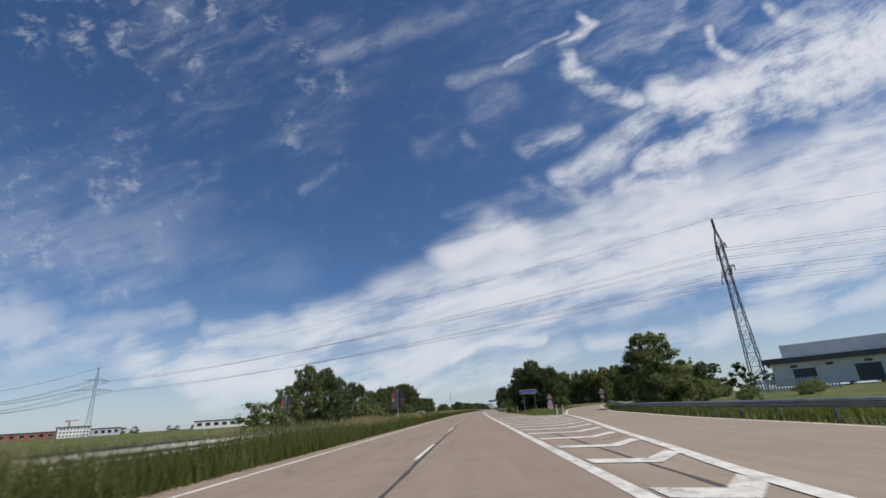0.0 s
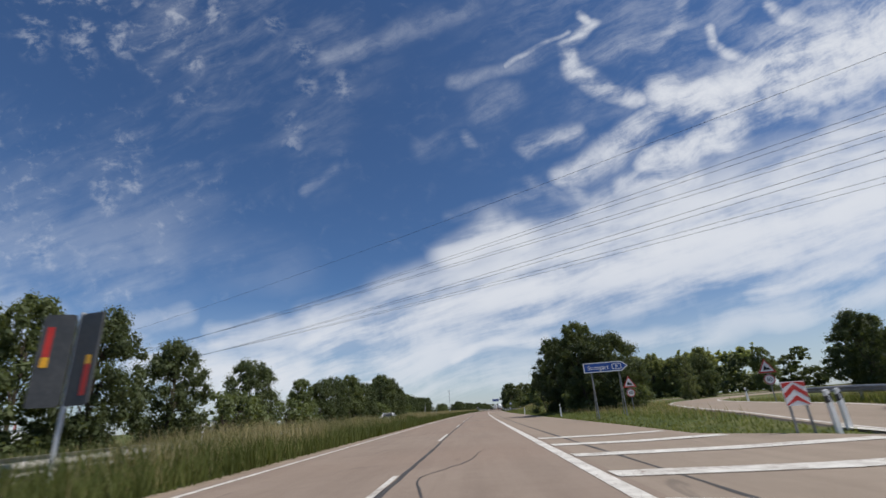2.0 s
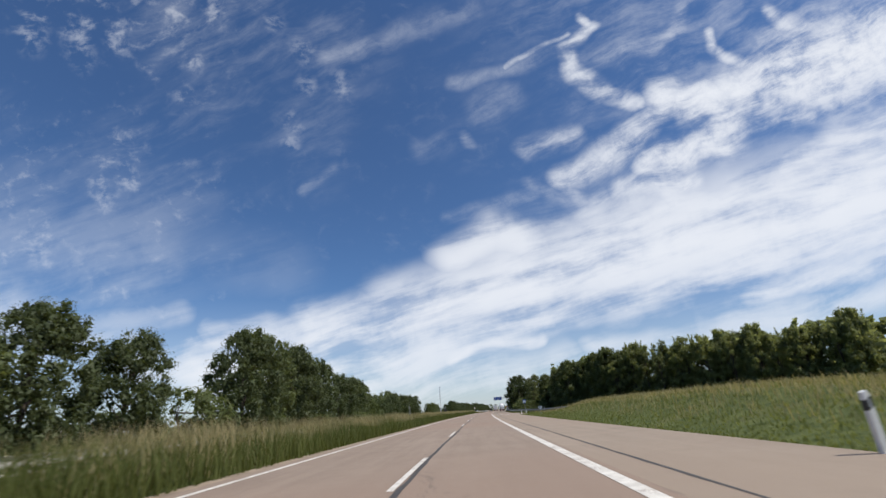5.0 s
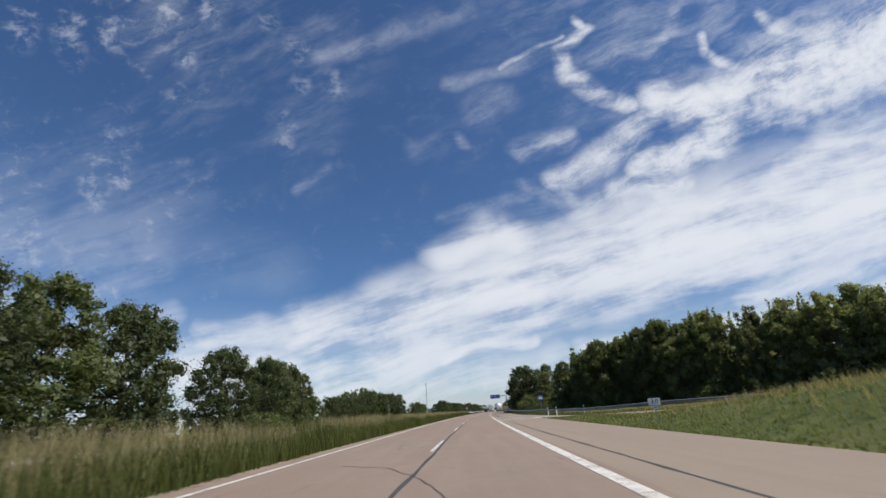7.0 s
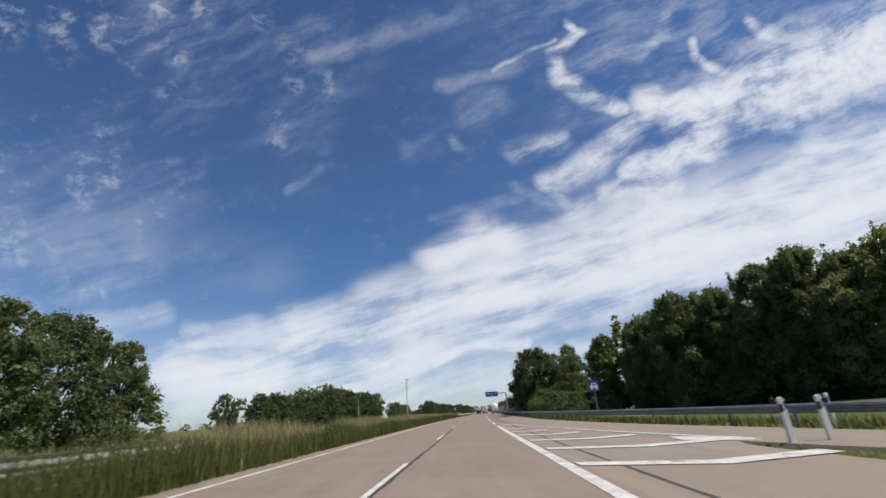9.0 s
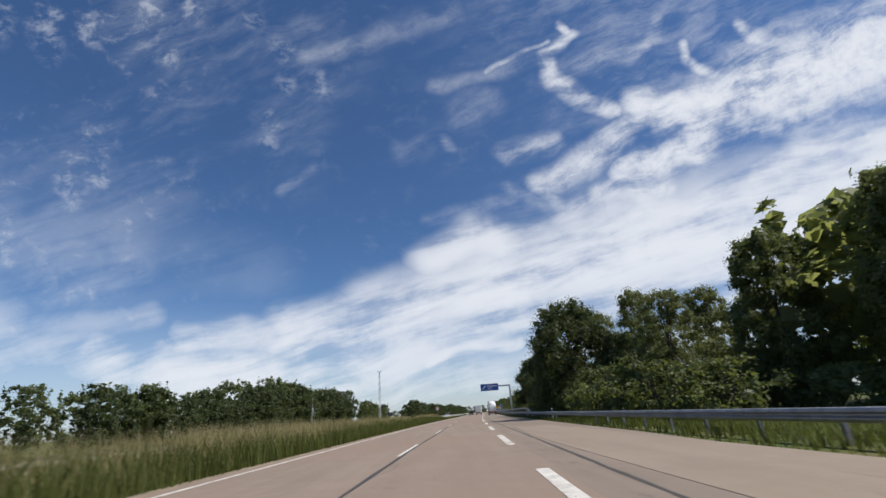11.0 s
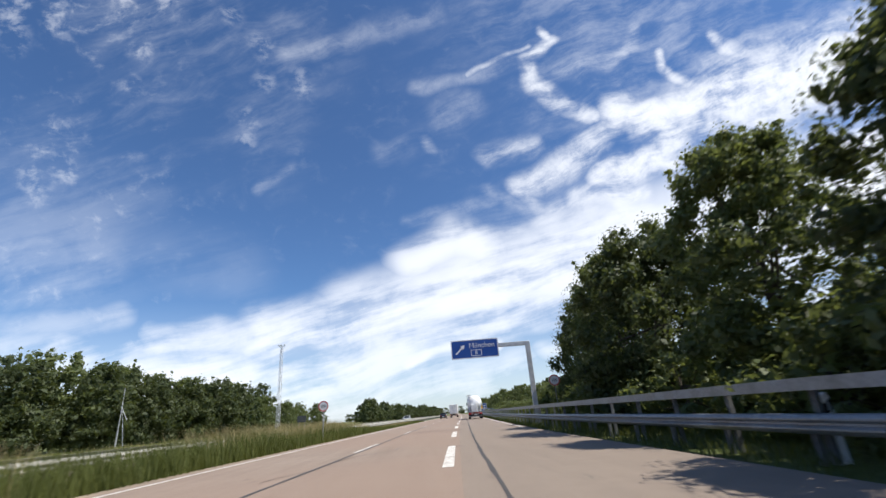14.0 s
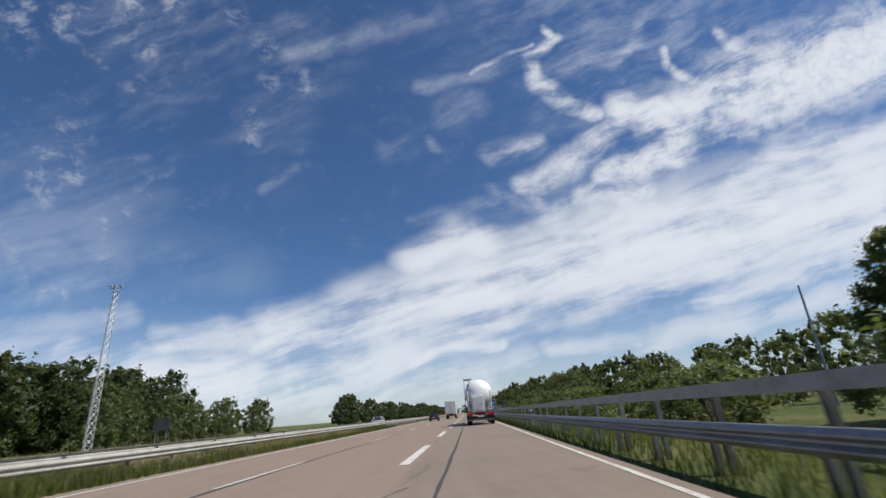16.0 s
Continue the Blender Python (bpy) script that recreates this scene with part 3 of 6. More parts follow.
# ---------------------------------------------------------------- markings and seams
def mark(name, parent, verts, z, mat=PAINT_ROAD, label=""):
    """A thin painted quad or ribbon: verts run as left, right, left, right along it."""
    v = [(x, y * STATION, ground_z(x, y) + z) for x, y in verts]
    f = [(2 * i, 2 * i + 1, 2 * i + 3, 2 * i + 2) for i in range(len(v) // 2 - 1)]
    ob = mesh_object(name, v, f, mat)
    ob.parent = parent
    if label:
        ob["label"] = label
    return ob


def line_along(fn, a, b, w, d=2.5):
    out = []
    for y in steps(a, b, d):
        out += [(fn(y) - w / 2, y), (fn(y) + w / 2, y)]
    return out


mark("edge_line", road, line_along(left_line, -60, 1100, 0.16, 4), 0.006, label="solid white edge line")
mark("edge_line", road, line_along(lane_line, -60, 186, 0.26, 3), 0.006, label="broad solid white line")
mark("edge_line", road, line_along(lambda y: right_edge(y) - 0.30, 266, 1100, 0.12, 4), 0.006, label="solid white edge line")
for k in range(-3, 75):
    y0 = 24.4 + 13.6 * k
    mark("lane_dash", road, line_along(mid_line, y0, y0 + 4.6, 0.12, 2.3), 0.006)
for k in range(0, 50):
    y0 = 190.7 + 11.7 * k
    mark("lane_dash", road, line_along(lane_line, y0, y0 + 5.9, 0.27, 2.0), 0.006)
for fn in (lambda y: left_line(y) - 5.3, lambda y: left_line(y) - 11.7):
    mark("edge_line", road_opposite, line_along(fn, -60, 900, 0.16, 6), 0.006)
for k in range(0, 40):
    mark("lane_dash", road_opposite, line_along(lambda y: left_line(y) - 8.1, -40 + 14 * k, -35 + 14 * k, 0.12, 2.5), 0.006)


def ribbon_line(points, w):
    out = []
    for i, (x, y) in enumerate(points):
        x0, y0 = points[max(0, i - 1)]
        x1, y1 = points[min(len(points) - 1, i + 1)]
        d = math.hypot(x1 - x0, y1 - y0)
        nx, ny = (y1 - y0) / d * w / 2, -(x1 - x0) / d * w / 2
        out += [(x - nx, y - ny), (x + nx, y + ny)]
    return out


# hatched gore before the exit island
GORE_R = smooth_points([(1.9, -34), (2.7, -12), (3.7, 4), (4.7, 10.5), (5.8, 17), (7.0, 23.5), (8.3, 31), (9.5, 39), (10.4, 46)], 10)
mark("edge_line", ramp_exit, ribbon_line(GORE_R, 0.30), 0.014, label="broad solid white line")
mark("edge_line", ramp_exit, ribbon_line(ribbon_side(EXIT, 1, 0.35), 0.16), 0.014)
mark("edge_line", ramp_exit, ribbon_line(ribbon_side(EXIT, -1, 0.3)[66:], 0.16), 0.014)


def gore_x(y):
    ys = [p[1] for p in GORE_R]
    return float(np.interp(y, ys, [p[0] for p in GORE_R]))


def chevron(parent, y, x_l, x_m, x_r, w):
    """A V of two slanted bars whose corner at y points towards the driver."""
    back, fwd = (x_m - x_l) * 0.35, (x_r - x_m) * 1.25
    mark("chevron_bar", parent, [(x_l, y + back), (x_l, y + back + w), (x_m, y), (x_m, y + w)], 0.012)
    mark("chevron_bar", parent, [(x_m, y), (x_m, y + w), (x_r, y + fwd), (x_r, y + fwd + w)], 0.0125)


for k in range(13):
    y = 1.9 + 2.97 * k
    x_l = lane_line(y + 2) + 0.2
    x_r = gore_x(min(y + 1.5, 43)) - 0.2
    chevron(road, y, x_l, x_l + (x_r - x_l) * 0.56, x_r, 0.62)
for k, reach in enumerate((6.4, 6.5, 5.2, 4.4)):     # plain bars up to the tip of the island
    y = 41.0 + 2.68 * k
    x_l = lane_line(y) + 0.2
    x_r = min(x_l + reach, paved_edge(y) - 0.25)
    x_m = (x_l + x_r) / 2
    mark("chevron_bar", road, [(x_l, y), (x_l, y + 0.58), (x_m, y - 0.45), (x_m, y + 0.10), (x_r, y - 0.40), (x_r, y + 0.12)], 0.012)
# hatched gore where the second ramp joins
for k, x_r in enumerate((10.6, 10.9, 9.9, 9.0, 8.3, 7.7)):
    y = 162.6 + 3.45 * k
    x_l = lane_line(y) + 0.22
    mark("chevron_bar", road, [(x_l, y), (x_l, y + 0.55), ((x_l + x_r) / 2, y - 0.9), ((x_l + x_r) / 2, y - 0.35), (x_r, y - 0.5), (x_r, y + 0.1)], 0.016)
mark("edge_line", road, ribbon_line(smooth_points([(11.4, 165.5), (10.6, 169), (9.5, 175), (8.5, 182), (7.4, 191)], 6), 0.22), 0.018)
mark("chevron_bar", road, [(9.9, 166.2), (10.2, 167.6), (11.3, 165.0), (11.5, 166.2)], 0.017)

rs = random.Random(5)


def seam(parent, points, w, z, label=""):
    """A poured tar seam with a ragged edge."""
    out = []
    for i, (x, y) in enumerate(points):
        x0, y0 = points[max(0, i - 1)]
        x1, y1 = points[min(len(points) - 1, i + 1)]
        d = math.hypot(x1 - x0, y1 - y0) or 1.0
        a, b = w * rs.uniform(0.25, 0.75), w * rs.uniform(0.25, 0.75)
        nx, ny = (y1 - y0) / d, -(x1 - x0) / d
        out += [(x - nx * a, y - ny * a), (x + nx * b, y + ny * b)]
    return mark("tar_seam", parent, out, z, TAR, label)


seam(road, [(mid_line(y) + 0.13 + 0.03 * math.sin(y * 0.3), y) for y in steps(-30, 420, 0.8)], 0.10, 0.004, "black poured tar seam beside the dashes")
seam(road, [(lane_line(y) + 1.05 + 0.12 * math.sin(y * 0.07), y) for y in steps(-10, 420, 0.8)], 0.09, 0.004)
for k in range(28):
    y = rs.uniform(4, 300)
    x = rs.uniform(left_line(y) + 0.4, right_edge(y) - 0.8)
    turn = rs.choice((0.2, 1.2, -0.4, 2.2))
    pts, px, py = [], x, y
    for i in range(rs.randint(8, 26)):
        turn += rs.uniform(-0.5, 0.5)
        px += 0.22 * math.sin(turn)
        py += 0.34 * abs(math.cos(turn)) + 0.05
        if left_line(py) + 0.2 < px < right_edge(py) - 0.3:
            pts.append((px, py))
    if len(pts) > 5:
        seam(road, pts, rs.uniform(0.02, 0.04), 0.0055)


# ---------------------------------------------------------------- trees
def leaf_mesh(name, centers, radii, count, size, mat, rng, inner=1.9):
    """Leaves spread over the outsides of many clumps; each is a bent pair of triangles."""
    centers, radii = np.array(centers), np.array(radii)
    pick = rng.choice(len(centers), count, p=radii ** 2 / (radii ** 2).sum())
    d = rng.normal(size=(count, 3))
    d /= np.linalg.norm(d, axis=1)[:, None]
    d[:, 2] += 0.12
    shell = np.where(rng.uniform(0, 1, count) < 0.45, rng.uniform(0.20, 0.68, count), rng.uniform(0.80, 1.10, count))
    shell = np.where(rng.uniform(0, 1, count) < 0.09, rng.uniform(1.0, 1.26, count), shell)
    pos = centers[pick] + d * (radii[pick] * shell)[:, None] * np.array([1, 1, 0.85])
    nrm = d + rng.normal(scale=0.55, size=(count, 3))
    nrm /= np.linalg.norm(nrm, axis=1)[:, None]
    ref = rng.normal(size=(count, 3))
    u = np.cross(nrm, ref)
    u /= np.linalg.norm(u, axis=1)[:, None]
    w = np.cross(nrm, u)
    s = (size * rng.uniform(0.6, 1.3, count) * np.where(shell < 0.82, inner, 1.0))[:, None]
    tip, base = pos + u * s, pos - u * s
    l, r = pos + w * s * 0.55 + nrm * s * 0.18, pos - w * s * 0.55 + nrm * s * 0.18
    v = np.stack([base, l, tip, r], 1).reshape(-1, 3)
    v[:, 2] = np.maximum(v[:, 2], 0.05)
    q = np.arange(count) * 4
    f = np.stack([q, q + 1, q + 2, q + 3], 1)
    me = bpy.data.meshes.new(name)
    me.vertices.add(len(v))
    me.vertices.foreach_set("co", v.ravel())
    me.loops.add(count * 4)
    me.loops.foreach_set("vertex_index", f.ravel())
    me.polygons.add(count)
    me.polygons.foreach_set("loop_start", q)
    me.update(calc_edges=True)
    me.validate()
    me.materials.append(mat)
    return me


def make_tree(kind, seed, height, spread, trunk, clumps, leaves, size, mat, label, category="tree", low=0.22, narrow=0.6, spires=0, inner=1.9):
    """A tree at the origin: tapered trunk and limbs, and a crown of many clumps of leaves."""
    rng = np.random.default_rng(seed)
    root = thing(kind, Matrix.Identity(4), label, category)
    cs, rad = [], []
    for i in range(clumps):
        t = rng.uniform(0, 1) ** 0.85
        z = height * (low + (0.93 - low) * t)
        prof = math.sin(math.pi * (0.16 + 0.78 * t) ** (0.8 + narrow * 0.2)) ** 0.7
        rr = spread * prof * math.sqrt(rng.uniform(0.12, 1.0))
        a = rng.uniform(0, 2 * math.pi)
        cs.append((rr * math.cos(a), rr * math.sin(a), z))
        rad.append(rng.uniform(0.16, 0.33) * spread * (1.12 - 0.5 * t))
    for k in range(3):
        cs.append((rng.normal(0, spread * 0.22), rng.normal(0, spread * 0.22), height * rng.uniform(0.82, 0.9)))
        rad.append(spread * 0.2)
    for k in range(spires):           # leading shoots that stand above the crown
        a, rr = rng.uniform(0, 2 * math.pi), spread * rng.uniform(0.05, 0.75)
        z0 = height * rng.uniform(0.62, 0.80)
        z1 = z0 + height * rng.uniform(0.09, 0.18)
        lean = rng.normal(0, 0.025 * spread, 2)
        for i in range(6):
            u = i / 5
            cs.append((rr * math.cos(a) + lean[0] * i, rr * math.sin(a) + lean[1] * i, z0 + (z1 - z0) * u))
            rad.append(spread * (0.16 - 0.10 * u))
    bm = bmesh.new()
    top = Vector((rng.normal(0, 0.2), rng.normal(0, 0.2), height * 0.62))
    add_tube(bm, (0, 0, -0.3), top * 0.5, trunk, trunk * 0.7, 9)
    add_tube(bm, top * 0.5, top, trunk * 0.7, trunk * 0.3, 8)
    for i in rng.choice(len(cs), min(14, len(cs)), replace=False):
        base = top * rng.uniform(0.35, 0.95)
        end = Vector(cs[i])
        knee = base.lerp(end, 0.5) + Vector((0, 0, 0.12 * height * rng.uniform(-0.3, 0.5)))
        add_tube(bm, base, knee, trunk * 0.32, trunk * 0.2, 6)
        add_tube(bm, knee, end, trunk * 0.2, trunk * 0.06, 5)
    part("trunk", bm, BARK, root, "grey brown bark")
    crown = new("crown", leaf_mesh("crown", cs, rad, leaves, size, mat, rng, inner))
    crown.parent = root
    return root


TREES = {
    "round": make_tree("deciduous_tree", 1, 10, 4.0, 0.22, 170, 34000, 0.074, LEAF_DARK, "dark green broadleaf tree with a dense rounded crown", low=0.04, spires=9, inner=2.3),
    "tall": make_tree("deciduous_tree", 2, 12, 3.4, 0.22, 170, 34000, 0.074, LEAF_MID, "tall green broadleaf tree with an uneven crown", low=0.04, spires=10, inner=2.3),
    "airy": make_tree("deciduous_tree", 3, 11, 2.8, 0.16, 120, 22000, 0.066, LEAF_PALE, "slender pale green tree with sky showing through it", low=0.03, spires=8),
    "wide": make_tree("deciduous_tree", 4, 8, 4.2, 0.24, 150, 30000, 0.076, LEAF_DARK, "broad dark green tree with an uneven top", low=0.04, spires=9, inner=2.3),
    "row": make_tree("deciduous_tree", 14, 10, 3.9, 0.22, 170, 19000, 0.085, LEAF_DARK, "dark green roadside tree with a full crown", low=0.03, spires=7, inner=2.4),
    "row_mid": make_tree("deciduous_tree", 15, 11, 3.5, 0.2, 170, 19000, 0.085, LEAF_MID, "green roadside tree with an uneven crown", low=0.03, spires=8, inner=2.4),
    "wood": make_tree("deciduous_tree", 16, 12, 3.2, 0.2, 90, 9000, 0.105, LEAF_WOOD, "tall green tree at the edge of a wood", low=0.02, spires=11, inner=2.2),
    "wood_pale": make_tree("deciduous_tree", 17, 12, 2.8, 0.18, 80, 8000, 0.10, LEAF_PALE, "pale green slender tree at the edge of a wood", low=0.06, spires=10),
    "wood_dark": make_tree("deciduous_tree", 18, 11, 3.4, 0.2, 90, 8500, 0.11, LEAF_WOOD, "dark green tree at the edge of a wood", low=0.02, spires=10, inner=2.2),
    "bush": make_tree("bush", 5, 3.2, 2.2, 0.07, 44, 2400, 0.092, LEAF_MID, "dense green shrub growing beside the road", "bush", low=0.08),
}
HEIGHTS = {"round": 10, "tall": 12, "airy": 11, "wide": 8, "row": 10, "row_mid": 11, "wood": 12, "wood_pale": 12, "wood_dark": 11, "bush": 3.2}
USED = set()
rt = random.Random(11)


GROW = {}


def plant(kind, x, y, height, widen=1.0, group=""):
    height *= GROW.get(group, 1.0)
    ob = TREES[kind]
    s = height / HEIGHTS[kind]
    m = on_plan(pose(x, y, ground_z(x, y) - 0.08, 0, 0, rt.uniform(0, 360))) @ Matrix.Diagonal((s * widen, s * widen, s, 1))
    if kind not in USED:
        USED.add(kind)
        ob.matrix_world = m
        out = ob
    else:
        o2 = ob.scale.copy()
        out = copy_thing(ob, m @ Matrix.Diagonal((1 / o2[0], 1 / o2[1], 1 / o2[2], 1)))
    return tagged(out, group=group)


LEFT_ROW = "trees beyond the opposite carriageway"
GROW.update({LEFT_ROW: 1.14, "trees at the edge of the right hand wood": 1.19, "trees on the grass island": 1.06, "trees behind the right hand guard rail": 1.04})
for k, x, y, h, w in (
    ("row_mid", -23.6, 46.0, 4.8, 1.0), ("bush", -24, 41, 3.0, 1.2),
    ("row", -22.5, 55, 7.4, 0.75), ("row_mid", -24.0, 52.5, 7.6, 0.8), ("row", -22.8, 61.0, 6.6, 0.85), ("bush", -21.5, 66, 3.6, 1.0), ("row", -23, 71.5, 6.6, 0.95),
    ("bush", -22, 78, 3.3, 1.2), ("row_mid", -23.0, 83, 5.8, 0.9), ("row", -22.6, 88.5, 6.0, 0.85), ("row", -23, 95, 6.8, 0.85), ("row_mid", -22, 99.5, 7.4, 0.9), ("row", -22.5, 104, 7.2, 0.85),
    ("row", -22, 109, 6.6, 0.85), ("bush", -21, 113, 3.6, 1.0), ("row", -21.5, 121, 9.0, 0.85), ("row_mid", -22.5, 126, 9.4, 0.9), ("row", -21.5, 131, 9.0, 0.85),
    ("row", -26, 138, 9.6, 0.9), ("row_mid", -27, 144, 10.6, 0.95), ("row", -26.5, 150, 10.2, 0.9), ("row", -26.5, 163, 8.8, 0.95),
    ("row", -27.5, 174, 9.0, 0.9), ("row_mid", -28.5, 179, 9.4, 0.95), ("row", -29.5, 184.5, 9.8, 0.9), ("row_mid", -28.5, 189, 8.4, 0.9), ("bush", -27, 189, 4.0, 1.2)):
    plant(k, x + 2.6, y, h, w, LEFT_ROW)

ISLAND = "trees on the grass island"
for k, x, y, h, w in (("round", 10.8, 80.5, 8.2, 0.85), ("tall", 12.4, 77.2, 9.2, 0.92), ("wide", 14.8, 75.6, 7.4, 0.85), ("bush", 9.4, 82.5, 3.4, 1.1), ("bush", 12.4, 75.4, 3.0, 1.1),
                      ("bush", 16.0, 74.0, 2.4, 1.0)):
    plant(k, x, y, h, w, ISLAND)

RAMP_TREES = "trees beside the ramps"
for k, x, y, h, w in (("row_mid", 21.6, 47.2, 8.8, 1.25), ("bush", 24.2, 45, 3.0, 1.1), ("row", 31, 66, 6.4, 0.9), ("row_mid", 38, 72, 7.0, 0.8), ("airy", 31, 92, 6.4, 1.0), ("row", 40, 104, 7.4, 0.9),
                      ("row", 47, 82, 7, 0.9), ("bush", 33, 58, 2.6, 1.3), ("bush", 37, 62, 2.6, 1.2), ("row_mid", 52, 106, 8, 0.9),
                      ("bush", 38, 47, 1.3, 1.5), ("bush", 33, 49, 1.5, 1.4), ("bush", 42, 51, 1.4, 1.5), ("bush", 29, 43, 1.3, 1.4), ("bush", 46, 56, 1.5, 1.5), ("bush", 27.5, 55, 1.8, 1.3)):
    plant(k, x, y, h, w, RAMP_TREES)

WOOD = "trees at the edge of the right hand wood"
for i in range(50):
    t = i / 49
    y = 158 + 46 * t + rt.uniform(-1.5, 1.5)
    x = 72 - 47.0 * t + rt.uniform(-1.0, 3.5)
    k = rt.choice(("wood", "wood_pale", "wood", "wood_dark", "wood", "wood_pale") if t < 0.7 else ("tall", "airy", "tall", "row_mid"))
    plant(k, x + 1.0, y, rt.uniform(9.6, 13.2) * (1.0 - 0.15 * ramp01(t, 0.88, 1.0)), rt.uniform(0.72, 0.95), WOOD)
for i in range(16):
    t = i / 15
    plant("bush", 68 - 48 * t, 157 + 52 * t, rt.uniform(1.8, 3.0), 1.2, WOOD)
NEAR = "trees behind the right hand guard rail"
for k, x, y, h, w in (("round", 19.6, 231, 12.4, 0.95), ("airy", 24.5, 234, 11.4, 1.1), ("airy", 25.4, 226.5, 12.0, 1.0), ("airy", 30.0, 223, 9.0, 1.0), ("airy", 22.6, 217, 9.2, 1.15), ("airy", 27.0, 219, 9.6, 1.1), ("tall", 25.5, 210.5, 10.6, 0.9), ("tall", 28.0, 204.5, 11.4, 0.9), ("airy", 27, 214, 8.0, 1.0), ("wide", 20.4, 238, 7.4, 1.0), ("round", 20.8, 244, 8.4, 1.0),
                      ("tall", 20.8, 250, 9.2, 1.0), ("round", 21.4, 256.5, 9.0, 1.0), ("tall", 22.6, 262.5, 10.2, 1.0), ("round", 24.2, 269, 9.4, 0.9), ("row_mid", 29.5, 284, 5.6, 1.0),
                      ("bush", 19.4, 225, 4.2, 0.9), ("bush", 18.8, 219, 3.8, 1.0), ("bush", 18.4, 212, 3.4, 1.1), ("bush", 21.5, 221, 4.8, 1.0), ("bush", 22.5, 227, 5.0, 0.9), ("row", 24.0, 229, 8.0, 0.9), ("row_mid", 23.6, 222, 7.4, 0.9), ("bush", 18.8, 247, 2.4, 1.0), ("bush", 19.8, 253, 2.6, 1.1), ("bush", 20.8, 259, 2.8, 1.0), ("bush", 21.6, 265.5, 2.6, 1.1), ("bush", 22, 212, 3.0, 1.3), ("bush", 23.8, 273, 2.8, 1.1)):
    plant(k, x, y, h, w, NEAR)
# ---------------------------------------------------------------- distant woods, joined
def far_crown(seed, height, spread, leaves, size, clumps=34):
    rng = np.random.default_rng(seed)
    cs, rad = [], []
    for i in range(clumps):
        t = rng.uniform(0, 1)
        rr = spread * math.sin(math.pi * (0.2 + 0.74 * t)) ** 0.8 * math.sqrt(rng.uniform(0.1, 1))
        a = rng.uniform(0, 2 * math.pi)
        cs.append((rr * math.cos(a), rr * math.sin(a), height * (0.06 + 0.86 * t)))
        rad.append(spread * rng.uniform(0.16, 0.34) * (1.1 - 0.55 * t))
    for k in range(5):
        a, rr, z0 = rng.uniform(0, 2 * math.pi), spread * rng.uniform(0, 0.7), height * rng.uniform(0.66, 0.82)
        for i in range(4):
            cs.append((rr * math.cos(a), rr * math.sin(a), z0 + height * 0.055 * i))
            rad.append(spread * (0.15 - 0.035 * i))
    me = leaf_mesh("tmp", cs, rad, leaves, size, BARK, rng, 2.4)
    v = np.empty(len(me.vertices) * 3)
    me.vertices.foreach_get("co", v)
    bpy.data.meshes.remove(me)
    return v.reshape(-1, 3)


FAR_CROWNS = [far_crown(60 + k, 9, 3.3, 1100, 0.21, 44) for k in range(5)]
NEAR_CROWNS = [far_crown(70 + k, 9, 3.2, 2600, 0.125, 70) for k in range(6)]


def distant_wood(places, mat, label, crowns=FAR_CROWNS):
    """Many far trees as one sheet of leaves."""
    vs = []
    for x, y, h, w in places:
        c = crowns[rt.randrange(len(crowns))]
        a = rt.uniform(0, 2 * math.pi)
        s = h / 9.0
        px = c[:, 0] * math.cos(a) - c[:, 1] * math.sin(a)
        py = c[:, 0] * math.sin(a) + c[:, 1] * math.cos(a)
        vs.append(np.stack([x + px * s * w, y * STATION + py * s * w, ground_z(x, y) - 0.1 + c[:, 2] * s], 1))
    v = np.concatenate(vs)
    n = len(v) // 4
    me = bpy.data.meshes.new("distant_wood")
    me.vertices.add(len(v))
    me.vertices.foreach_set("co", v.ravel())
    me.loops.add(n * 4)
    me.loops.foreach_set("vertex_index", np.arange(n * 4))
    me.polygons.add(n)
    me.polygons.foreach_set("loop_start", np.arange(n) * 4)
    me.update(calc_edges=True)
    me.validate()
    me.materials.append(mat)
    return tagged(new("distant_wood", me), label, "trees", kind="stuff")


def belt(n, fx, y0, y1, h0, h1, w=1.1, jx=4.0, jy=2.0):
    out = []
    for i in range(n):
        y = y0 + (y1 - y0) * i / (n - 1)
        out.append((fx(y) + rt.uniform(-jx, jx), y + rt.uniform(-jy, jy), rt.uniform(h0, h1), w))
    return out


distant_wood([(x, y, h * (0.55 + 0.45 * ramp01(y, 300, 390)), w) for x, y, h, w in belt(84, lambda y: lane_line(y) + 27 - 0.035 * (y - 300), 296, 640, 8.4, 10.8, 0.95)], LEAF_MID, "green wood behind the right hand guard rail", NEAR_CROWNS)
distant_wood([(x, y, h * (0.55 + 0.45 * ramp01(y, 300, 390)), w) for x, y, h, w in belt(80, lambda y: lane_line(y) + 36 - 0.040 * (y - 300), 296, 640, 9.4, 12.4, 0.95)], LEAF_DARK, "dark green wood behind the right hand guard rail")
distant_wood([(x, y, h * (0.60 + 0.40 * ramp01(y, 255, 300)), w) for x, y, h, w in belt(52, lambda y: -37 + 0.02 * (y - 262), 232, 352, 9.8, 13.8, 1.0, 3.5)], LEAF_DARK, "dark green wood beyond the opposite carriageway", NEAR_CROWNS)
distant_wood([(x, y, h * (0.60 + 0.40 * ramp01(y, 255, 300)), w) for x, y, h, w in belt(40, lambda y: -41 + 0.02 * (y - 262), 236, 352, 10.6, 15.2, 0.95, 5)], LEAF_MID, "green wood beyond the opposite carriageway", NEAR_CROWNS)
distant_wood(belt(22, lambda y: -21 - 0.05 * (y - 318), 318, 362, 5.0, 7.6, 1.0, 3), LEAF_MID, "green thicket beyond the opposite carriageway", NEAR_CROWNS)
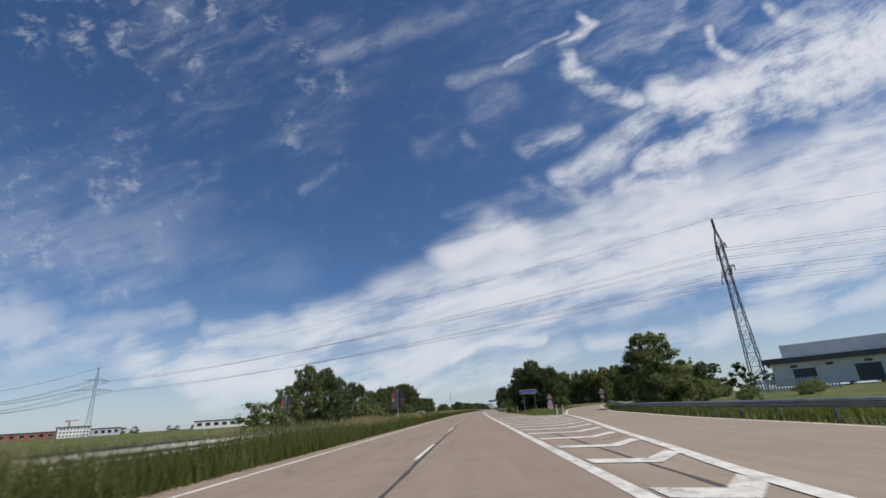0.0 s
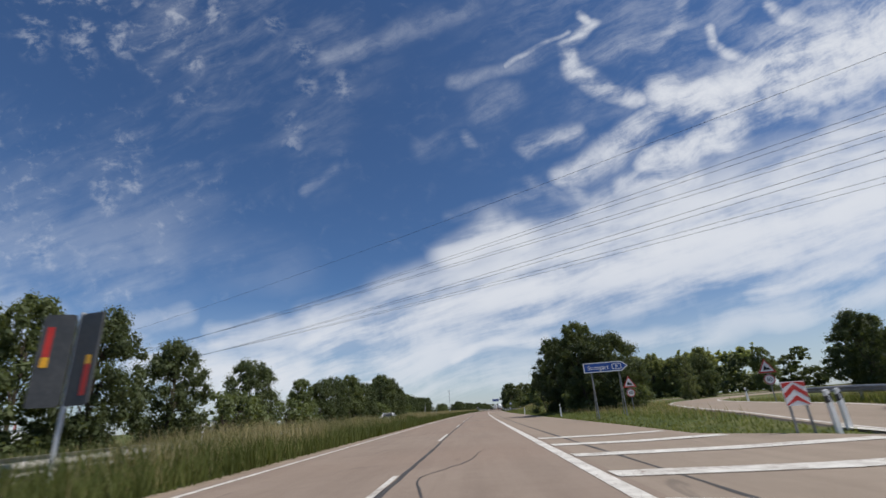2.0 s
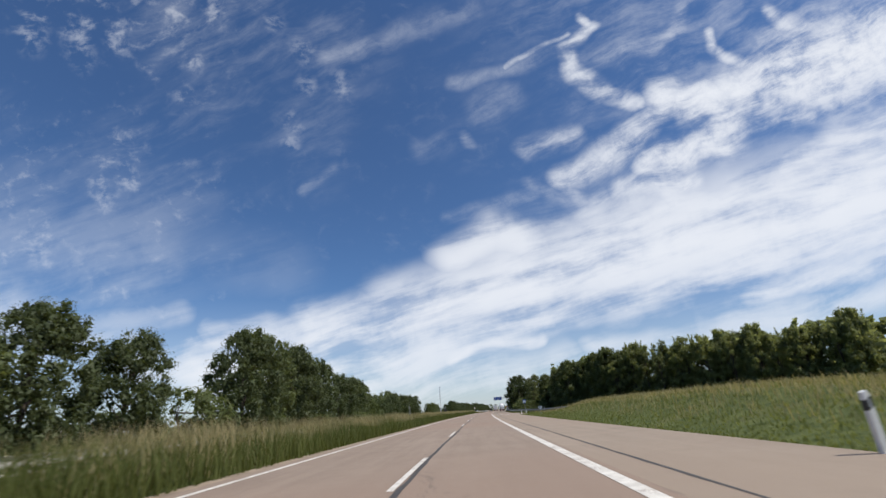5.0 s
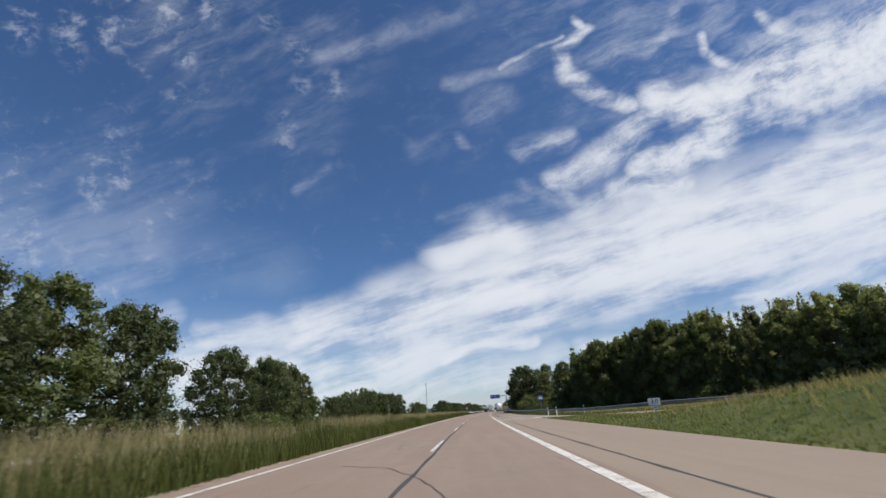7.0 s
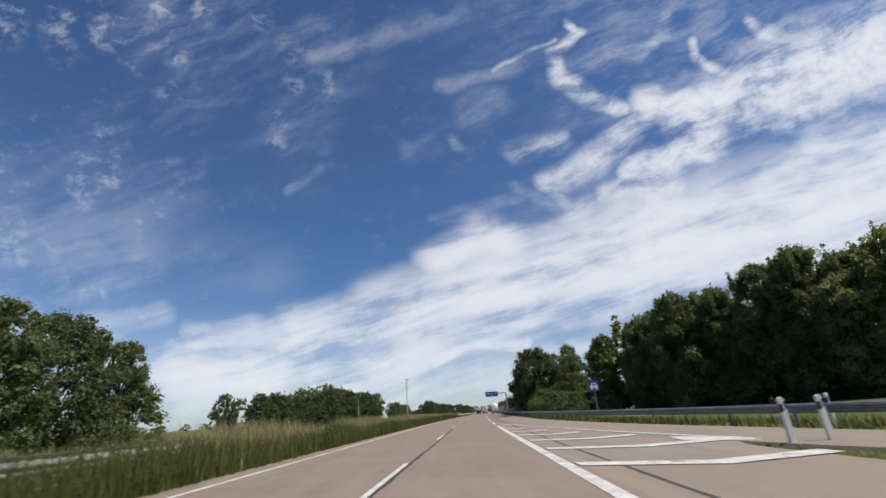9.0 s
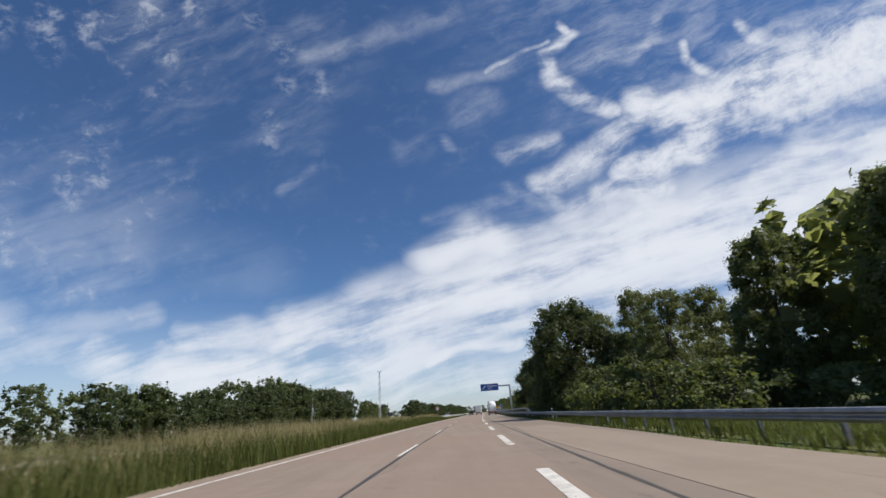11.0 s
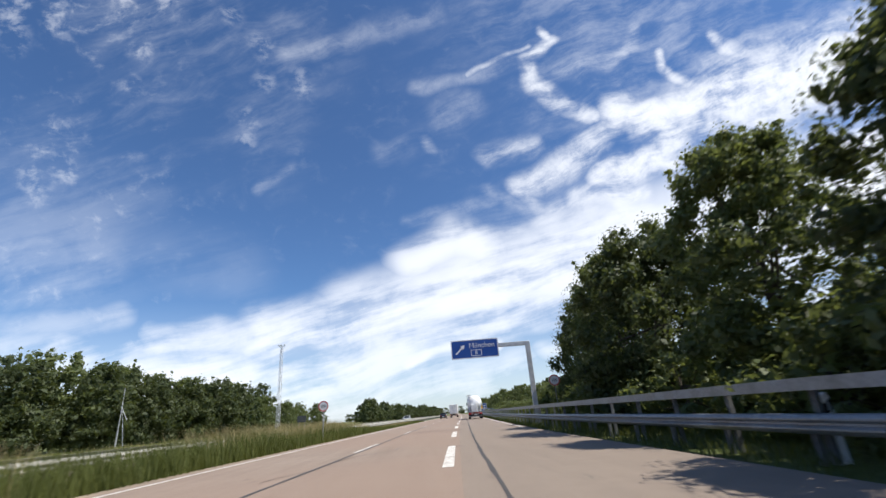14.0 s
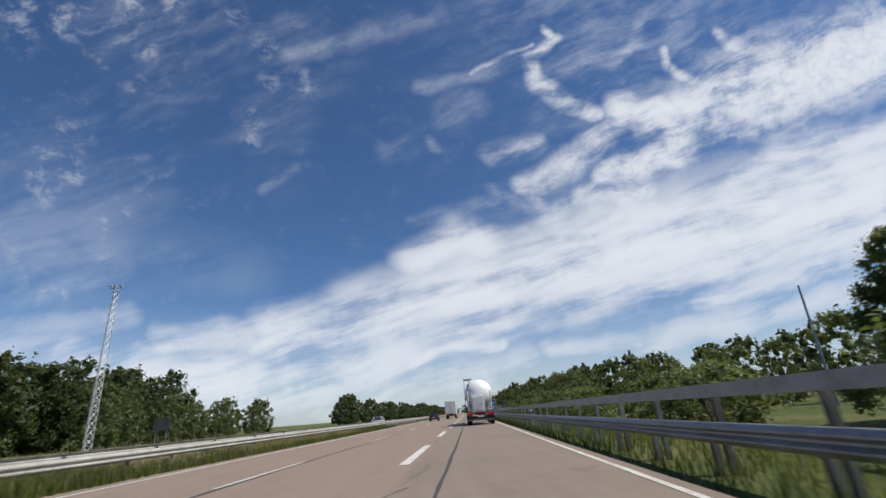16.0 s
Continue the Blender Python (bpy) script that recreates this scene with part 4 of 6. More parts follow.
distant_wood(belt(84, lambda y: lane_line(y) - 42 + 0.05 * (y - 380), 400, 760, 7.4, 10.2, 1.1, 5), LEAF_DARK, "wood along the left of the far road")
distant_wood([(lane_line(820) - 150 + 290 * i / 45, 820 + rt.uniform(-30, 40), rt.uniform(8, 11), 1.6) for i in range(46)], LEAF_DARK, "wood closing the view far down the road")
distant_wood([(-120 - 240 * i / 43, 560 - 420 * i / 43 + rt.uniform(-12, 12), rt.uniform(4.0, 6), 1.8) for i in range(44)], LEAF_DARK, "low tree belt on the far side of the meadow")
distant_wood([(62 + 6.5 * i + rt.uniform(-3, 3), 138 - 2.2 * i + rt.uniform(-4, 4), rt.uniform(7, 10), 1.3) for i in range(24)], LEAF_DARK, "wood behind the ramps")
distant_wood(belt(34, lambda y: 84 - 0.98 * (y - 158), 158, 212, 11, 15, 1.2, 5), LEAF_WOOD, "deep wood behind its edge trees")
for i in range(18):            # undergrowth along the left row
    plant("bush", -20.5 - rt.uniform(0, 4), 48 + 8.1 * i + rt.uniform(-2, 2), rt.uniform(1.6, 2.8), 1.5, "shrubs under the roadside trees")
for i in range(16):
    plant("bush", right_edge(230 + 3.2 * i) + rt.uniform(4.0, 6.5), 230 + 3.2 * i, rt.uniform(2.6, 4.2), 1.1, "shrubs under the roadside trees")

for i in range(40):            # low growth behind the far guard rail
    y = 277 + 2.3 * i
    plant("bush", right_edge(y) + rt.uniform(3.6, 15.0), y, rt.uniform(1.7, 3.1), 1.3, "shrubs behind the far guard rail")


# ---------------------------------------------------------------- guard rails
W_BEAM = [(0.00, 0.155), (0.045, 0.135), (0.082, 0.085), (0.082, 0.06), (0.020, 0.015), (0.020, -0.015), (0.082, -0.06), (0.082, -0.085), (0.045, -0.135), (0.00, -0.155)]
BOX_BEAM = [(0.0, 0.10), (0.12, 0.10), (0.12, -0.10), (0.0, -0.10)]


def sweep(profile, line, side, closed=False):
    """Sweeps a profile (out, up) along points (x, y, z); side +1 bulges to the left of the way."""
    bm = bmesh.new()
    rows = []
    for i, (x, y, z) in enumerate(line):
        x0, y0, _ = line[max(0, i - 1)]
        x1, y1, _ = line[min(len(line) - 1, i + 1)]
        d = math.hypot(x1 - x0, y1 - y0) or 1.0
        nx, ny = -(y1 - y0) / d * side, (x1 - x0) / d * side
        rows.append([bm.verts.new((x + nx * o, y + ny * o, z + u)) for o, u in profile])
    n = len(profile)
    for a, b in zip(rows, rows[1:]):
        for k in range(n if closed else n - 1):
            bm.faces.new((a[k], a[(k + 1) % n], b[(k + 1) % n], b[k]))
    if closed:
        bm.faces.new(rows[0])
        bm.faces.new(rows[-1])
    bmesh.ops.recalc_face_normals(bm, faces=bm.faces)
    return bm


def guard_rail(line, side, label, beams, spacing, post_h, group=""):
    """line: plan points (x, y). beams: (profile, height, material, closed)."""
    x0, y0 = line[0]
    root = thing("guard_rail", pose(0, 0, 0), label, "guard rail", group)
    for prof, h, mat, closed in beams:
        pts = [(x, y * STATION, ground_z(x, y) + h * min(1.0, 0.12 + (y - y0) / 7.0 if h > 0.9 else 1.0)) for x, y in line]
        b = part("beam", sweep(prof, pts, side, closed), mat, root)
        if not closed:
            md = b.modifiers.new("thick", "SOLIDIFY")
            md.thickness = 0.004
    bm = bmesh.new()
    add_box(bm, 0.10, 0.012, post_h)
    add_box(bm, 0.012, 0.09, post_h, pose(0.045, 0.0, 0))
    add_box(bm, 0.012, 0.09, post_h, pose(-0.045, 0.0, 0))
    first, acc, n = None, 0.0, 0
    for (ax, ay), (bx, by) in zip(line, line[1:]):
        acc += math.hypot(bx - ax, by - ay)
        if acc >= spacing and n < 290:
            acc, n = 0.0, n + 1
            if first is None:
                first = part("post", bm, STEEL, root)
                me = first.data
                ob = first
            else:
                ob = new("post", me)
                ob.parent = root
            d = math.hypot(bx - ax, by - ay)
            ox, oy = (by - ay) / d * 0.06 * side, -(bx - ax) / d * 0.06 * side
            ob.matrix_local = pose(bx + ox, (by + oy) * STATION, ground_z(bx, by) + post_h / 2 - 0.06, 0, 0, math.degrees(math.atan2(by - ay, bx - ax)))
    if first is None:
        bm.free()
    return root


def xy_line(fn, a, b, d=2.0):
    return [(fn(y), y) for y in steps(a, b, d)]


MEDIAN = "guard rails in the median"
guard_rail(xy_line(lambda y: left_line(y) - 3.7 + 1.5 * ramp01(y, 252, 284), -20, 420), -1, "weathered galvanised steel guard rail along tall median grass", [(W_BEAM, 0.56, STEEL_WORN, False)], 1.9, 0.72, MEDIAN)
guard_rail(xy_line(lambda y: left_line(y) - 4.4, -20, 420), 1, "galvanised steel guard rail facing the opposite carriageway", [(W_BEAM, 0.66, STEEL_WORN, False)], 3.9, 0.78, MEDIAN)
RIGHT_RAIL = smooth_points([(33, 133), (24.6, 146), (20.0, 154.5), (17.0, 162), (15.0, 170), (14.0, 178), (13.8, 190), (14.1, 204), (14.7, 216)], 6)[:-1] + xy_line(lambda y: right_edge(y) + 0.75, 224, 470, 2.0)
guard_rail(RIGHT_RAIL, 1, "galvanised steel guard rail beside the joining lane", [(W_BEAM, 0.56, STEEL, False)], 1.9, 0.68)
guard_rail(xy_line(lambda y: right_edge(y) + 0.95, 238, 470, 2.0), 1, "tall steel box rail on posts above the lower guard rail", [(BOX_BEAM, 1.16, STEEL, True)], 1.9, 1.18)
guard_rail([(x + 0.0, y) for x, y in ribbon_side(EXIT, 1, -1.0)[10:92]], 1, "galvanised steel guard rail along the exit ramp", [(W_BEAM, 0.56, STEEL, False)], 2.3, 0.68)


# ---------------------------------------------------------------- signs
def arrow_points(s):
    """A straight arrow pointing to the upper right."""
    raw = [(-0.055, -0.5), (0.055, -0.5), (0.055, 0.18), (0.20, 0.12), (0.0, 0.5), (-0.20, 0.12), (-0.055, 0.18)]
    c = math.cos(radians(-47)), math.sin(radians(-47))
    return [((x * c[0] - z * c[1]) * s, (x * c[1] + z * c[0]) * s) for x, z in raw]


def frame_points(w, h, t, bow=0.0):
    """Outer and inner outline, for a raised border."""
    return [(-w / 2, -h / 2), (w / 2, -h / 2), (w / 2, h / 2), (-w / 2, h / 2)], [(-w / 2 + t, -h / 2 + t), (w / 2 - t, -h / 2 + t), (w / 2 - t, h / 2 - t), (-w / 2 + t, h / 2 - t)]


def border(outer, inner, depth, y):
    bm = bmesh.new()
    n = len(outer)
    a = [bm.verts.new((x, y - depth, z)) for x, z in outer]
    b = [bm.verts.new((x, y - depth, z)) for x, z in inner]
    c = [bm.verts.new((x, y, z)) for x, z in outer]
    d = [bm.verts.new((x, y, z)) for x, z in inner]
    for i in range(n):
        j = (i + 1) % n
        bm.faces.new((a[i], a[j], b[j], b[i]))
        bm.faces.new((a[i], c[i], c[j], a[j]))
        bm.faces.new((b[i], b[j], d[j], d[i]))
    bmesh.ops.recalc_face_normals(bm, faces=bm.faces)
    return bm


def moved(bm, m):
    bmesh.ops.transform(bm, matrix=m, verts=bm.verts)
    return bm


def badge(parent, x, z, w, h, digits):
    """Motorway number in an outlined shield."""
    def ring(w, h):
        return [(-w / 2, -h / 2 + 0.02), (0, -h / 2 - 0.02), (w / 2, -h / 2 + 0.02), (w / 2, h / 2 - 0.02), (0, h / 2 + 0.02), (-w / 2, h / 2 - 0.02)]
    part("number_frame", moved(border(ring(w, h), ring(w - 0.07, h - 0.07), 0.004, 0), pose(x, -0.026, z)), SIGN_WHITE, parent)
    lettering("number", digits, h * 0.82, SIGN_WHITE, parent, pose(x, -0.031, z))


def overhead_sign():
    """Cantilever sign over the right hand lane."""
    y = 269.0
    root = thing("overhead_sign", pose(0, y, 0, 0, 0, -5), "blue motorway sign on a grey steel cantilever arm", "road sign")
    root.location = (18.75, y * STATION, 0)
    zb = ground_z(18.75, y)
    part("post", moved(box(0.34, 0.30, 6.04, 0, 0, 2.99, 0.02), pose(0, 0, zb - 0.1)), STEEL_PALE, root, "square grey steel post")
    part("base_plate", box(0.7, 0.7, 0.06, 0, 0, zb, 0.01), STEEL_PALE, root)
    part("arm", box(3.2, 0.26, 0.30, -1.43, 0, 5.78 + zb, 0.02), STEEL_PALE, root, "grey steel box arm")
    for dx in (-4.9, -4.2, -3.5):
        part("bracket", box(0.06, 0.14, 1.06, dx + 0.2, -0.12, 5.52 + zb, 0.005), STEEL_PALE, root)
    part("arm_extension", box(2.4, 0.2, 0.22, -4.2, 0, 5.78 + zb, 0.02), STEEL_PALE, root)
    w, h = 3.60, 1.40
    panel = part("sign_panel", moved(plate(rounded(w, h, 0.08), 0.05), pose(-4.05, -0.24, 5.62 + zb)), SIGN_BLUE, root, "blue reflective panel")
    face = pose(-4.05, -0.24, 5.62 + zb)
    o, i = rounded(w - 0.01, h - 0.01, 0.08), rounded(w - 0.13, h - 0.13, 0.06)
    part("sign_border", moved(border(o, i, 0.004, -0.026), face), SIGN_WHITE, root, "white border")
    part("arrow", moved(moved(plate(arrow_points(0.98), 0.008), pose(-1.10, -0.030, 0.0)), face), SIGN_WHITE, root, "white slanting arrow")
    lettering("place_name", "M\u00fcnchen", 0.53, SIGN_WHITE, root, face @ pose(0.55, -0.031, 0.24))
    x, z = 0.10, -0.30
    def ring(w, h):
        return [(-w / 2, -h / 2 + 0.02), (0, -h / 2 - 0.02), (w / 2, -h / 2 + 0.02), (w / 2, h / 2 - 0.02), (0, h / 2 + 0.02), (-w / 2, h / 2 - 0.02)]
    part("number_frame", moved(moved(border(ring(0.82, 0.46), ring(0.74, 0.38), 0.004, 0), pose(x, -0.026, z)), face), SIGN_WHITE, root)
    lettering("number", "8", 0.40, SIGN_WHITE, root, face @ pose(x, -0.031, z))
    return root


overhead_sign()


def exit_sign():
    """Arrow shaped direction sign on two trestle posts."""
    x, y = 8.75, 58.6
    root = thing("direction_sign", pose(x, y, ground_z(x, y), 0, 0, -6), "blue arrow shaped motorway sign on two steel trestles", "road sign")
    w, h, t = 2.60, 0.58, 0.38
    z = 2.80
    def shape(w, h, t):
        return [(-w / 2, -h / 2), (w / 2 - t, -h / 2), (w / 2, 0), (w / 2 - t, h / 2), (-w / 2, h / 2)]
    part("sign_panel", moved(plate(shape(w, h, t), 0.05), pose(0, 0, z)), SIGN_BLUE, root, "blue reflective panel")
    part("sign_border", moved(border(shape(w - 0.01, h - 0.01, t), shape(w - 0.13, h - 0.10, t - 0.02), 0.004, -0.026), pose(0, 0, z)), SIGN_WHITE, root, "white border")
    lettering("place_name", "Stuttgart", 0.35, SIGN_WHITE, root, pose(-0.44, -0.031, z - 0.02))
    badge(root, 0.64, z, 0.54, 0.33, "8")
    for sx in (-0.85, 0.75):
        part("post", tube((sx, 0.06, -0.3), (sx, 0.06, z + 0.2), 0.035), STEEL, root)
        part("strut", tube((sx, 0.95, -0.3), (sx, 0.10, z - 0.15), 0.028), STEEL, root)
        part("brace", tube((sx, 0.06, 1.0), (sx, 0.62, 1.0), 0.02), STEEL, root)
    return root


exit_sign()


def round_limit(parent, z, r, digits):
    part("disc", moved(plate(disc_points(r), 0.02), pose(0, 0, z)), SIGN_WHITE, parent, "white disc")
    part("red_ring", moved(border(disc_points(r - 0.01), disc_points(r * 0.80), 0.004, -0.012), pose(0, 0, z)), SIGN_RED, parent, "red ring")
    lettering("number", digits, r * (0.92 if len(digits) == 2 else 0.72), BLACK, parent, pose(0, -0.016, z))


def limit_sign(x, y, z, digits, turn=0.0, r=0.38):
    root = thing("speed_limit_sign", pose(x, y, ground_z(x, y), 0, 0, turn), "round white speed limit sign with red rim on a grey pole", "road sign", "speed limit signs")
    round_limit(root, z, r, digits)
    part("pole", tube((0, 0.05, -0.2), (0, 0.05, z + r), 0.032), STEEL, root)
    return root


limit_sign(4.0, 266.6, 2.2, "100", -5, 0.34)
limit_sign(20.6, 269.6, 2.95, "100", -6, 0.42)


def roadworks_sign(x, y, z, turn=0.0):
    root = thing("roadworks_sign", pose(x, y, ground_z(x, y), 0, 0, turn), "red rimmed warning triangle above a round limit sign on a pole", "road sign", "roadworks signs")
    s = 0.52
    tri = [(-s, -0.45), (s, -0.45), (0, 0.45)]
    part("triangle", moved(plate(tri, 0.02), pose(0, 0, z + 0.62)), SIGN_WHITE, root, "white triangle")
    part("red_rim", moved(border([(a * 0.99, b * 0.99) for a, b in tri], [(a * 0.74, b * 0.74 - 0.02) for a, b in tri], 0.004, -0.012), pose(0, 0, z + 0.62)), SIGN_RED, root, "red rim")
    part("pictogram", moved(plate([(-0.18, -0.26), (0.22, -0.26), (0.12, -0.10), (0.02, -0.14), (-0.06, 0.04), (-0.12, -0.06)], 0.006), pose(0, -0.014, z + 0.62)), BLACK, root, "black pictogram")
    round_limit(root, z - 0.24, 0.32, "60")
    part("pole", tube((0, 0.05, -0.2), (0, 0.05, z + 1.0), 0.032), STEEL, root)
    return root


roadworks_sign(13.2, 66.9, 1.55, -8)
roadworks_sign(19.8, 61.0, 1.6, -22)


def chevron_board(x, y):
    root = thing("chevron_board", pose(x, y, ground_z(x, y), 0, 0, -8), "red and white chevron board at the tip of the grass island", "road sign")
    w, h, z = 0.56, 0.60, 0.95
    part("panel", moved(plate(rounded(w, h, 0.03), 0.03), pose(0, 0, z)), SIGN_WHITE, root, "white board")
    for k in (-0.28, -0.01, 0.25):
        pts = [(-w / 2 + 0.01, k - 0.11), (0, k + 0.11), (w / 2 - 0.01, k - 0.11), (w / 2 - 0.01, k + 0.02), (0, k + 0.24), (-w / 2 + 0.01, k + 0.02)]
        pts = [(a, max(-h / 2 + 0.01, min(h / 2 - 0.01, b))) for a, b in pts]
        part("stripe", moved(plate(pts, 0.006), pose(0, -0.019, z)), SIGN_RED, root, "red chevron stripe")
    for sx in (-0.2, 0.2):
        part("post", tube((sx, 0.05, -0.3), (sx, 0.05, z + 0.25), 0.03), STEEL, root)
    return root


chevron_board(8.9, 45.2)


def car_park_sign():
    x, y = 15.2, 187.6
    root = thing("information_sign", pose(x, y, ground_z(x, y), 0, 0, -6), "square blue sign with a white vehicle symbol on a pole", "road sign")
    w, z = 0.78, 2.55
    part("panel", moved(plate(rounded(w, w * 1.1, 0.05), 0.03), pose(0, 0, z)), SIGN_BLUE, root, "blue square")
    part("symbol_body", moved(plate([(-0.30, -0.18), (0.30, -0.18), (0.32, 0.02), (0.24, 0.06), (0.18, 0.24), (-0.18, 0.24), (-0.24, 0.06), (-0.32, 0.02)], 0.008), pose(0, -0.02, z)), SIGN_WHITE, root, "white vehicle symbol")
    part("symbol_window", moved(plate([(-0.15, 0.06), (0.15, 0.06), (0.11, 0.18), (-0.11, 0.18)], 0.008), pose(0, -0.024, z)), SIGN_BLUE, root)
    for sx in (-0.2, 0.2):
        part("symbol_wheel", moved(plate([(-0.06, -0.30), (0.06, -0.30), (0.06, -0.17), (-0.06, -0.17)], 0.008), pose(sx, -0.02, z)), SIGN_WHITE, root)
    part("pole", tube((0, 0.05, -0.3), (0, 0.05, z + 0.45), 0.035), STEEL, root)
    return root


car_park_sign()


def message_sign(x, y, z0, wide, turn, label):
    """Back to back grey panels with red and yellow strips, on one pole."""
    root = thing("folding_sign", pose(x, y, 0, 0, 0, turn), label, "road sign", "folding grey signs")
    for k, a in enumerate(wide):
        s = -1 if k == 0 else 1
        m = pose(s * 0.03, 0, z0 + 0.90, 0, 0, a) @ pose(s * 0.30, 0, 0)
        part("panel", moved(plate(rounded(0.56, 1.80, 0.06), 0.04), m), SIGN_GREY, root, "dark grey folding panel")
        zr = 0.35 if s < 0 else -0.42
        part("red_strip", moved(plate(rounded(0.12, 0.60, 0.02), 0.008), m @ pose(s * 0.12 * 1.0, -0.026, zr)), SIGN_RED, root, "red strip")
        part("yellow_strip", moved(plate(rounded(0.13, 0.20, 0.02), 0.008), m @ pose(s * 0.12, -0.026, -0.05)), SIGN_YELLOW, root, "yellow strip")
    part("pole", tube((0, 0.06, -0.3), (0, 0.06, z0 + 1.85), 0.045), STEEL_PALE, root)
    return root


message_sign(-7.4, 41.7, 1.7, (14, -14), 3, "dark grey folded traffic sign on a pole in the median")
message_sign(-20.6, 44.6, 1.9, (40, -14), 20, "dark grey folded traffic sign beyond the opposite carriageway")


def delineator(x, y, turn=0.0, first=[None]):
    """White plastic roadside post with a slanting black band and a reflector."""
    m = pose(x, y, ground_z(x, y) - 0.05, 0, 0, turn)
    if first[0] is not None:
        return copy_thing(first[0], on_plan(m))
    root = thing("delineator_post", m, "white plastic roadside post with a black band", "roadside post", "roadside posts")
    prof = [(-0.06, 0.0), (0.06, 0.0), (0.055, 1.0), (0.02, 1.06), (-0.055, 1.02)]
    part("post", plate(prof, 0.10), WHITE_PLASTIC, root)
    part("black_band", plate([(-0.0605, 0.72), (0.0605, 0.80), (0.0595, 0.97), (-0.0595, 0.89)], 0.104), BLACK, root, "black slanting band")
    part("reflector", moved(plate(rounded(0.04, 0.14, 0.01), 0.008), pose(0, -0.054, 0.85)), STEEL_PALE, root)
    first[0] = root
    return root


for x, y in ((8.1, 69.8), (8.0, 93.0), (9.5, 45.0), (10.3, 45.6), (11.2, 164.0), (12.1, 164.0), (16.4, 168.5), (15.9, 227.8), (right_edge(246) + 1.15, 246), (right_edge(300) + 1.15, 300),
             (left_line(60) - 12.2, 60), (left_line(150) - 12.2, 150), (21.4, 66)):
    delineator(x, y, rt.uniform(-8, 2))


def board_sign(x, y, w, h, z, mat, label, turn=-5, rear=False):
    root = thing("sign_board", pose(x, y, ground_z(x, y), 0, 0, turn), label, "road sign")
    part("panel", moved(plate(rounded(w, h, 0.06), 0.05), pose(0, 0, z)), mat, root)
    if not rear:
        part("sign_border", moved(border(rounded(w - 0.02, h - 0.02, 0.06), rounded(w - 0.16, h - 0.16, 0.05), 0.004, -0.026), pose(0, 0, z)), SIGN_WHITE if mat is not SIGN_YELLOW else BLACK, root)
        for k in range(2):
            part("text_bar", moved(box(w * (0.55 - 0.12 * k), 0.008, h * 0.13), pose(-w * 0.08, -0.03, z + h * (0.16 - 0.3 * k))), SIGN_WHITE if mat is not SIGN_YELLOW else BLACK, root)
    for sx in (-w * 0.32, w * 0.32):
        part("post", tube((sx, 0.08, -0.3), (sx, 0.08, z + h * 0.45), 0.045), STEEL, root)
        part("strut", tube((sx, 0.9, -0.3), (sx, 0.10, z), 0.03), STEEL, root)
    return root


board_sign(28.6, 372, 2.6, 1.6, 2.2, SIGN_YELLOW, "yellow direction board far down the road")
board_sign(30.6, 372.6, 1.3, 2.2, 2.5, SIGN_BLUE, "narrow blue board beside the yellow one")
board_sign(28.2, 352, 4.6, 1.0, 1.35, SIGN_BLUE, "wide blue motorway board behind the guard rail")
board_sign(-11.8, 315.4, 1.6, 1.1, 2.2, SIGN_GREY, "dark rear of a sign on steel trestles", 0, True)



def distance_plate(x, y):
    """White plate with the kilometre and a small plate below it, on one post."""
    root = thing("kilometre_sign", pose(x, y, ground_z(x, y), 0, 0, -14), "small white kilometre sign with black digits on a thin post", "road sign")
    z = 0.86
    part("panel", moved(plate(rounded(0.48, 0.29, 0.02), 0.02), pose(0, 0, z)), SIGN_WHITE, root, "white plate")
    lettering("number", "3.0", 0.24, BLACK, root, pose(0, -0.014, z))
    part("lower_plate", moved(plate(rounded(0.19, 0.15, 0.015), 0.016), pose(0, 0, z - 0.235)), SIGN_WHITE, root)
    part("text_bar", box(0.12, 0.006, 0.03, 0, -0.011, z - 0.235), BLACK, root)
    part("post", tube((0, 0.03, -0.2), (0, 0.03, z + 0.12), 0.024), STEEL, root)
    return root


distance_plate(10.2, 137.6)


# ---------------------------------------------------------------- masts and power line
def lattice(bm, levels, legs=4, brace=0.03, leg=0.06):
    """levels: (z, half width). Legs, rings and diagonals."""
    def corner(k, z, w):
        a = 2 * math.pi * k / legs + math.pi / 4
        return Vector((w * 1.414 * math.cos(a), w * 1.414 * math.sin(a), z))
    for (z0, w0), (z1, w1) in zip(levels, levels[1:]):
        for k in range(legs):
            a0, a1 = corner(k, z0, w0), corner(k, z1, w1)
            b0, b1 = corner(k + 1, z0, w0), corner(k + 1, z1, w1)
            add_tube(bm, a0, a1, leg, leg, 4, False)
            add_tube(bm, a0, b1, brace, brace, 3, False)
            add_tube(bm, b0, a1, brace, brace, 3, False)
            add_tube(bm, a1, b1, brace, brace, 3, False)
    return bm


